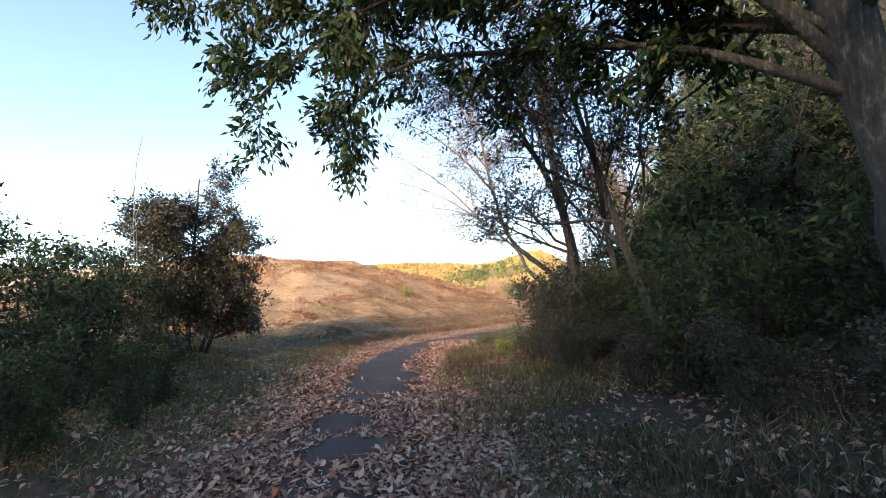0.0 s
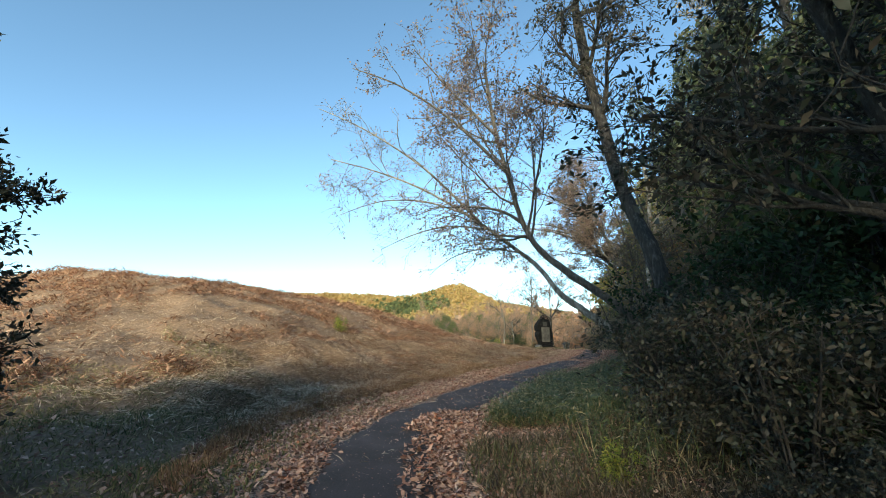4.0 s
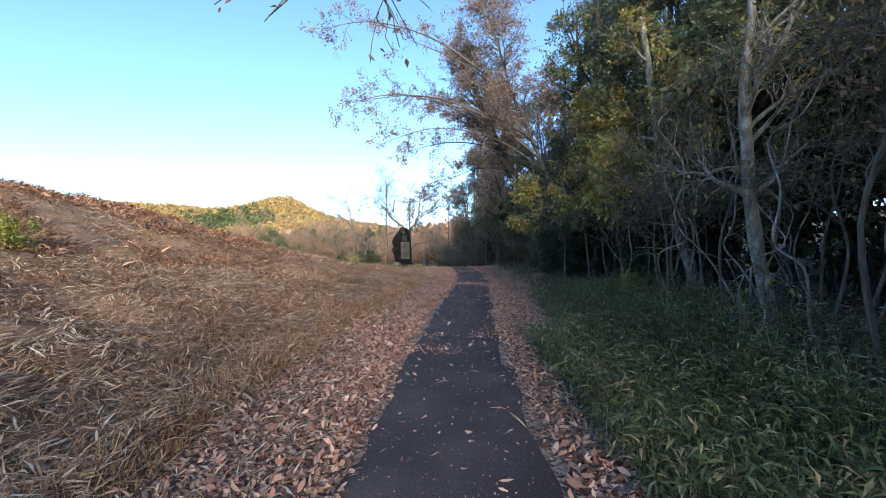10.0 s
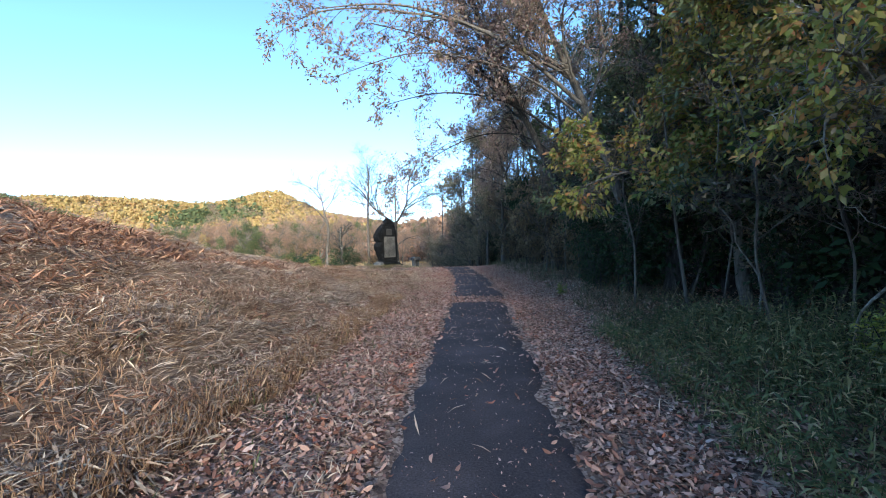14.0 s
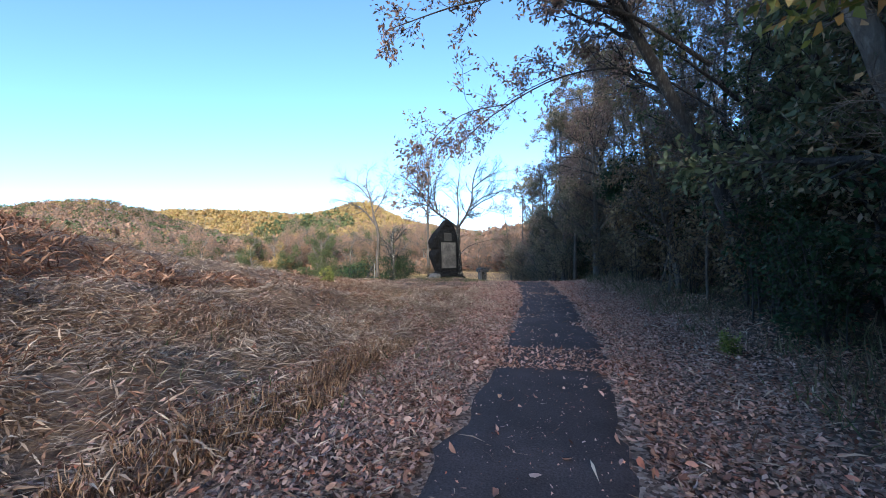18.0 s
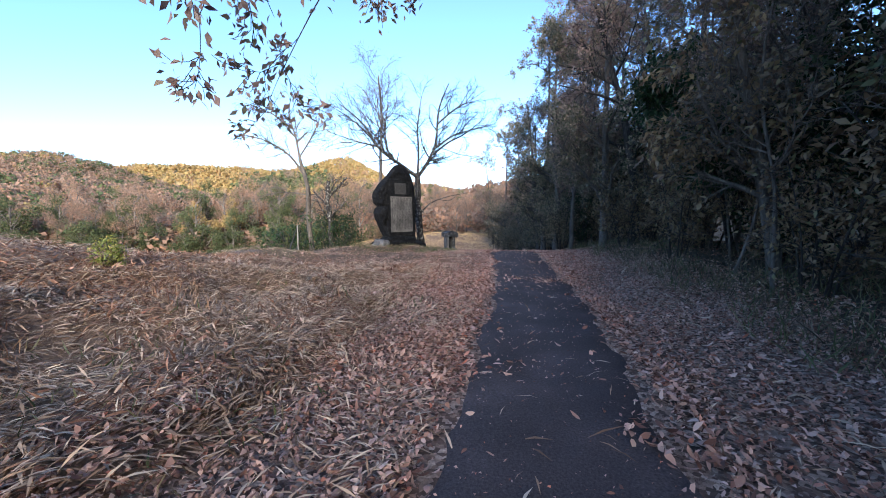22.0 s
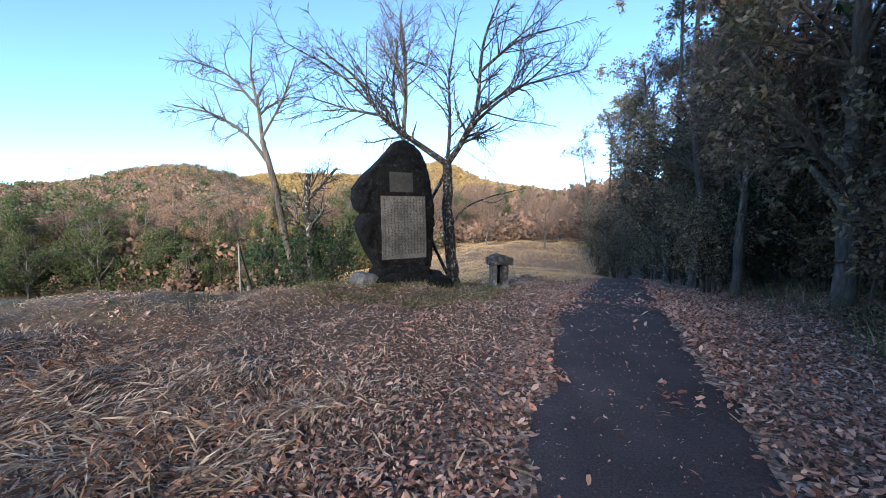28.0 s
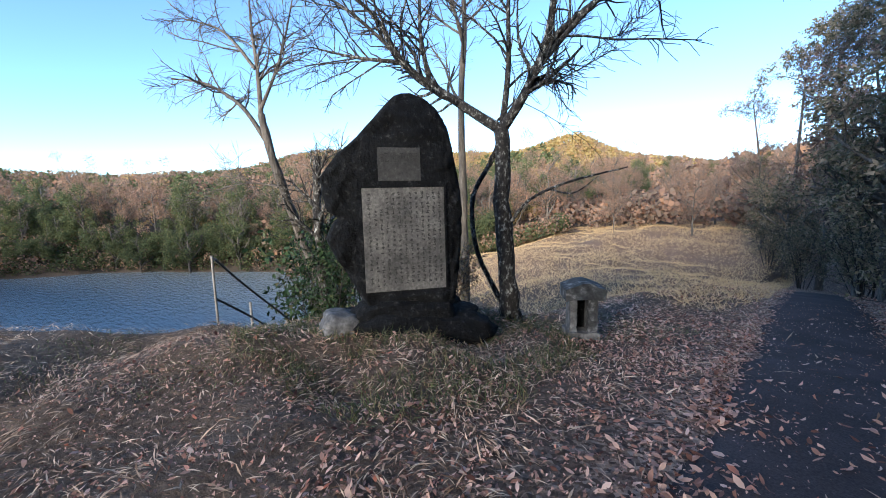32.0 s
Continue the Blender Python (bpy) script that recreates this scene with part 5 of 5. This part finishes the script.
spots["g"] += [(8.8, 8.6, 0, 1.6), (10.0, 9.6, 80, 1.3), (8.2, 10.4, 160, 1.1), (10.6, 11.8, 30, 1.5), (9.2, 13.2, 220, 1.5), (7.3, 11.8, 120, 1.1), (11.6, 14.5, 300, 1.8), (12.4, 11.6, 60, 1.6), (9.8, 7.2, 250, 1.4), (7.6, 14.6, 10, 1.8)]
spots["d"] += [(2.7, 48.4, 10, 1.1), (2.5, 51.8, 100, 1.2), (2.5, 56.2, 190, 1.3), (2.4, 60.2, 280, 1.3), (1.0, 66.5, 10, 1.3), (2.6, 63.5, 60, 1.3), (3.9, 59.5, 130, 1.3), (-0.4, 70, 200, 1.2), (3.3, 55.0, 250, 1.2)]
plant(dark_bush, spots["d"], "thicket along the wood's edge")
# bushes at negative y are unseen, added to shade the start of the trail
plant(green_bush, [(0.1, 2.3, 0, 0.85), (1.3, 1.9, 90, 0.5), (1.9, 1.1, 190, 0.5), (0.8, 3.1, 300, 0.45), (2.5, 0.3, 30, 0.55), (-0.3, 3.6, 130, 0.5), (-1.4, 3.1, 70, 0.9), (-2.9, 3.2, 150, 1.0), (-0.6, 1.0, 200, 0.95), (-4.6, 3.6, 260, 1.1), (-2.2, 1.4, 20, 1.1), (-6.0, 5.0, 40, 0.9), (-0.8, -1.6, 10, 1.1), (-2.5, -1.9, 80, 1.1), (-4.2, -1.5, 140, 1.1), (1.0, -1.8, 220, 1.3), (4.1, -3.3, 30, 1.5), (5.3, -3.9, 70, 2.0), (6.9, -5.0, 150, 2.0), (8.2, -6.6, 240, 2.2), (2.6, -2.6, 120, 1.4), (-6.5, 45.5, 80, 0.85), (-7.3, 46.3, 10, 1.25), (-10.4, 47.7, 40, 1.8), (3.6, 11.3, 20, 0.55), (4.2, 12.5, 110, 0.7), (4.9, 10.3, 200, 0.75), (3.9, 9.2, 70, 0.5), (5.6, 8.9, 10, 0.8), (6.9, 8.0, 130, 0.9), (8.2, 6.9, 260, 1.0)] + spots["g"],
      "evergreen bushes")
plant(brown_bush, spots["b"] + [(-4.9, 47.2, 20, 0.8)], "withered bushes")
plant(dusky_bush, [(2.95, 11.2, 50, 1.0), (3.3, 10.2, 140, 0.8), (3.7, 9.3, 230, 0.85), (4.3, 8.9, 320, 0.9), (3.6, 8.3, 10, 0.42), (4.4, 7.8, 100, 0.55), (4.0, 9.5, 200, 0.6), (4.7, 7.1, 40, 0.42), (5.7, 6.5, 120, 0.5), (6.7, 5.6, 200, 0.5), (7.6, 4.8, 300, 0.55), (5.3, 8.0, 80, 0.5), (4.1, 8.7, 10, 0.4), (8.4, 3.4, 160, 0.6), (6.3, 7.4, 250, 0.6), (3.3, 9.9, 30, 0.42), (3.7, 10.6, 150, 0.45), (5.0, 9.4, 270, 0.75), (6.2, 9.9, 60, 0.95), (4.6, 11.6, 330, 0.75)], "dusky bushes")
plant(yellow_bush, [(2.3, 9.7, 0, 0.4), (7.3, 3.2, 50, 0.5), (2.9, 14.3, 100, 0.8), (2.7, 29.9, 20, 0.35), (3.3, 21.9, 60, 0.6), (-8.3, 19.5, 60, 0.6), (-5.6, 34.8, 160, 0.5)], "yellow-green bushes")

# the wood behind
wood_a = tree("woodland_tree", 61, [([(0, 0, -0.2), (0.1, 0, 2.5), (-0.2, 0.1, 5.5), (-0.1, 0, 10)], 0.15, 0.04)], limbs=18, limb_len=2.7, boughs=5, twigs=5, leaves=22, leaf=0.115, mat=THICKET,
              bark=BARK, span=(0.2, 1), label="slim woodland tree with dull green and brown leaves")
wood_b = tree("woodland_tree", 62, [([(0, 0, -0.2), (-0.2, 0.1, 2.5), (-0.6, 0, 5.5), (-1.2, 0, 9)], 0.12, 0.03)], limbs=18, limb_len=2.5, boughs=5, twigs=5, leaves=16, leaf=0.105, mat=RUSSET,
              bark=BARK, span=(0.3, 1), label="slim leaning woodland tree with russet leaves")
wood_c = tree("woodland_tree", 63, [([(0, 0, -0.2), (0.1, 0.1, 3), (0, 0, 6), (0.2, 0.1, 11)], 0.17, 0.04)], limbs=20, limb_len=2.5, boughs=5, twigs=5, leaves=24, leaf=0.115, mat=DULLGREEN,
              bark=BARK_DARK, span=(0.15, 1), label="dark evergreen woodland tree")
spots = {"a": [], "b": [], "c": []}
for y in np.arange(10, 80, 2.9):
    for s in (8.8, 11.8, 15.5) if y < 20 else (5.6, 8.4, 11.8, 16.5) if y < 38 else (6.0, 7.8, 10.4, 14.5):
        x = float(trail(y)) + s + rg.uniform(-1.2, 1.2) + (3.0 if y < 11 else 0) - (1.6 if y > 47 else 0)
        spots[rg.choice("abaab" if s < 8 and y > 36 else "bbab" if y > 40 else "acbcc")].append((x, y + rg.uniform(-1.3, 1.3), rg.uniform(0, 360), rg.uniform(0.9, 1.3) * (1.35 if 14 < y < 40 and s > 8 else 1)))
# trees at negative y stand out of view, added as sun blockers
spots["c"] += [(5.2, -8.5, 10, 0.65), (7.5, -6.5, 80, 0.7), (9.8, -5.2, 150, 0.9), (8.3, -5.0, 40, 0.7), (12.2, -4.0, 220, 1.1), (6.4, -11.0, 300, 0.8), (4.4, -11.5, 200, 0.7), (9.0, -9.5, 30, 0.8), (5.8, 24.8, 20, 1.1), (6.4, 28.2, 80, 1.1), (6.5, 31.2, 140, 1.2), (6.6, 35.0, 260, 0.95), (12.0, -8.0, 70, 1.0), (14.5, -5.0, 190, 1.1), (13.5, -7.0, 10, 1.1), (11.0, -6.5, 100, 1.1), (16.5, -6.0, 200, 1.2), (16.0, -9.0, 290, 1.2)]
spots["a"] += [(2.7, 50.6, 10, 1.0), (2.5, 54.3, 140, 1.05), (2.4, 62.3, 250, 1.05), (3.6, 44.6, 80, 1.0), (1.6, 67, 30, 1.1), (0.4, 71, 120, 1.1), (2.2, 74, 200, 0.95), (5.6, 56.5, 280, 1.2), (4.6, 52.5, 75, 1.15), (6.0, 64.5, 10, 1.2)]
spots["b"] += [(2.6, 58.5, 40, 1.1), (3.0, 47.5, 110, 0.9), (3.4, 64, 20, 1.1), (5.2, 61, 90, 1.2), (4.4, 68, 160, 1.2), (-0.8, 74, 30, 1.0), (4.2, 57.5, 210, 1.1), (3.9, 49.5, 100, 1.1)]
# three small unseen trees, added to shade the ground left of the start
spots["a"] += [(-1.8, -4.6, 40, 0.32), (-3.4, -3.6, 130, 0.32), (-0.4, -5.4, 250, 0.35)]
plant(wood_a, spots["a"], "woodland trees")
plant(wood_b, spots["b"], "woodland trees")
plant(wood_c, spots["c"], "woodland trees")

sapling = tree("bare_sapling", 64, [([(0, 0, -0.1), (0.3, 0.1, 1.3), (0.15, 0.3, 2.7), (0.7, 0.25, 4.6)], 0.028, 0.01)], limbs=9, limb_len=1.3, boughs=4, twigs=5, leaves=1, leaf=0.09, mat=BROWN,
               bark=BARK, span=(0.15, 1), lift=0.02, limb_thick=0.6, label="thin pale nearly bare sapling at the wood's edge")
plant(sapling, [(float(trail(y)) + rg.uniform(3.0, 5.2) + (0.8 if y < 26 else 0.2), y, rg.uniform(0, 360), rg.uniform(0.7, 1.25)) for y in np.concatenate([np.arange(15, 60, 1.4), np.arange(15.5, 27, 0.8)])], "saplings along the wood's edge")

# tall reeds at the start
for k in range(3):
    bx, by = -1.6 - 0.9 * rg.random(), 3.4 + 0.8 * rg.random()
    pts, rad = shoot(np.random.RandomState(70 + k), (bx, by, gz(bx, by)), (rg.uniform(-0.1, 0.1), 0.05, 1), rg.uniform(3.0, 4.6), 0.012, 0.004, 8, 0.04, 0.02)
    tagged(new("bamboo_stalk", tri_mesh("bamboo_stalk", *tubes([(pts, rad)], 5), BARK_PALE, True)), "thin dry bamboo stalk standing above the bushes", "bamboo", "bamboo stalks")


# ---- far woods and hills ----
def canopy(name, seed, mat, label, height, wide, n, leaf, trunk=True, bark=None):
    """A distant tree: trunk, a few limbs and a ragged crown of leaf clumps."""
    r = np.random.RandomState(seed)
    root = tagged(new(name), label, "tree")
    lines = [(np.array([(0, 0, -0.5), (0.1, 0, height * 0.4), (0, 0.1, height * 0.9)]), np.array([0.16, 0.11, 0.03]))]
    lines += branch_out(r, lines, 14, (0.3, 1), wide * 1.05, 0.5, 0.8, 0.15, 0.12, 4)
    lines += branch_out(r, lines[1:], 4, (0.3, 1), wide * 0.4, 0.5, 0.8, 0.2, 0.1, 3)
    child("trunk", tri_mesh("trunk", *tubes(lines, 4), bark or BARK, True), root)
    lobes = r.normal(0, 1, (16, 3)) * [wide * 0.5, wide * 0.5, height * 0.22] + [0, 0, height * 0.62]
    base = lobes[r.randint(0, 16, n)] + unit(r.normal(0, 1, (n, 3))) * wide * 0.33 * r.uniform(0.4, 1.05, (n, 1))
    base[:, 2] = np.maximum(base[:, 2], height * 0.12)
    L = leaf * r.uniform(0.6, 1.3, n)
    child("crown", tri_mesh("crown", *leaf_arrays(base, r.normal(0, 1, (n, 3)), r.normal(0, 1, (n, 3)), L, L * 0.7, 0.2, 0.1), mat), root)
    return root


kinds = [canopy("far_tree", 81, FARGREEN, "green broad-leaved tree on the far shore", 8, 2.6, 4200, 0.2), canopy("far_tree", 82, GREYPINK, "half-bare pinkish-brown tree on the far shore", 8.5, 2.6, 3200, 0.15),
         canopy("far_tree", 83, GOLD, "yellow-orange autumn tree on the far shore", 7, 2.4, 3600, 0.19), canopy("far_tree", 84, FARGREEN, "low green tree at the water's edge", 5, 2.4, 3600, 0.19)]
rows = [[], [], [], []]
for (ax, ay), (bx, by) in zip(FAR_SHORE[:-2], FAR_SHORE[1:-2]):
    n = int(math.hypot(bx - ax, by - ay) / 2.6)
    nxv, nyv = -(by - ay), bx - ax
    q = math.hypot(nxv, nyv)
    for i in range(n):
        for dep, pick in ((0.4, (3, 3, 3)), (1.8, (3, 3, 3, 0)), (3.4, (3, 0, 0, 1)), (5.5, (0, 0, 0, 1, 1, 2)), (10, (0, 1, 1, 1)), (17, (1, 0, 1, 1))):
            t = (i + rg.random()) / n
            d = dep + rg.uniform(-1, 1)
            x, y = ax + (bx - ax) * t + nxv / q * d, ay + (by - ay) * t + nyv / q * d
            if x > -20:
                continue
            rows[rg.choice(pick)].append((x, y, rg.uniform(0, 360), rg.uniform(0.5, 0.9)))
for y in np.arange(76, 128, 5.5):
    for x in np.arange(-36, 14, 5.0):
        rows[rg.choice((1, 1, 1, 1, 0) if x > -16 else (1, 0, 1))].append((x + rg.uniform(-1.5, 1.5), y + rg.uniform(-1.5, 1.5), rg.uniform(0, 360), rg.uniform(0.35, 0.6) if x > -16 else rg.uniform(0.55, 0.9)))
for k, ob in enumerate(kinds):
    plant(ob, rows[k], "woods round the pond")

r = np.random.RandomState(90)


def crowns(n, pick, size, clumps, fine=1.0):
    """Many distant tree crowns, heaped from clumps of leaves."""
    x, y = pick(n)
    z = ground(x, y)
    s = size * r.uniform(0.7, 1.4, len(x))
    base = np.repeat(np.stack([x, y, z + s * 0.7], 1), clumps, 0)
    ss = np.repeat(s, clumps)[:, None]
    off = unit(r.normal(0, 1, base.shape)) * ss * [0.8, 0.8, 0.75]
    base = base + off
    L = ss[:, 0] * r.uniform(0.55, 1.0, len(base)) * fine
    return leaf_arrays(base - 0.3 * ss * unit(off), r.normal(0, 1, base.shape), off + 0.5 * r.normal(0, 1, base.shape), L, L * 0.8, 0.15, 0.1)


def box(x0, x1, y0, y1):
    return lambda n: (r.uniform(x0, x1, n), r.uniform(y0, y1, n))


def shore_line(n):
    """Places along the far shore, from the water's edge a few metres inland."""
    k = r.randint(0, 5, n)
    a, b = np.array(FAR_SHORE)[k], np.array(FAR_SHORE)[k + 1]
    t, d = r.uniform(0, 1, (n, 1)), r.uniform(-0.3, 3.2, (n, 1))
    way = unit(b - a)
    p = a + (b - a) * t + np.stack([-way[:, 1], way[:, 0]], 1) * d
    return p[:, 0], p[:, 1]


stuff("shore_thicket", [crowns(900, shore_line, 1.15, 55, 0.2)], FARGREEN, "dark green thicket overhanging the far water's edge", "thicket")
stuff("bare_shore_thicket", [crowns(500, shore_line, 1.3, 55, 0.18)], GREYPINK, "grey-brown bare thicket along the far shore", "thicket")
stuff("golden_hill_woods", [crowns(9500, box(-430, 20, 250, 420), 2.5, 16, 0.7)], GOLD, "sunlit golden autumn woods on the far hills", "woods")
stuff("autumn_hill_woods", [crowns(450, box(-190, -62, -20, 190), 2.0, 60, 0.26)], GOLD, "scattered orange and yellow trees among the nearer woods", "woods")
stuff("bare_hill_woods", [crowns(1700, box(-80, 60, 130, 330), 3.0, 30, 0.55), crowns(650, box(-42, 16, 78, 130), 1.9, 70, 0.28), crowns(300, lambda n: (r.uniform(-60, -24, n), r.uniform(62, 80, n)), 1.8, 70, 0.28), crowns(2800, box(-190, -60, 60, 190), 2.2, 70, 0.25), crowns(1300, box(-190, -75, -20, 60), 2.2, 60, 0.27)], GREYPINK, "pinkish half-bare woods on the nearer hills", "woods")
stuff("green_hill_woods", [crowns(700, lambda n: (-146 + r.normal(0, 12, n), 296 + r.normal(0, 8, n)), 3.0, 14, 0.8), crowns(1900, box(-190, -65, -20, 190), 2.3, 65, 0.26), crowns(900, box(10, 70, 90, 260), 3.2, 30, 0.55)],
      FARGREEN, "dark green conifer and evergreen patches among the far woods", "woods")
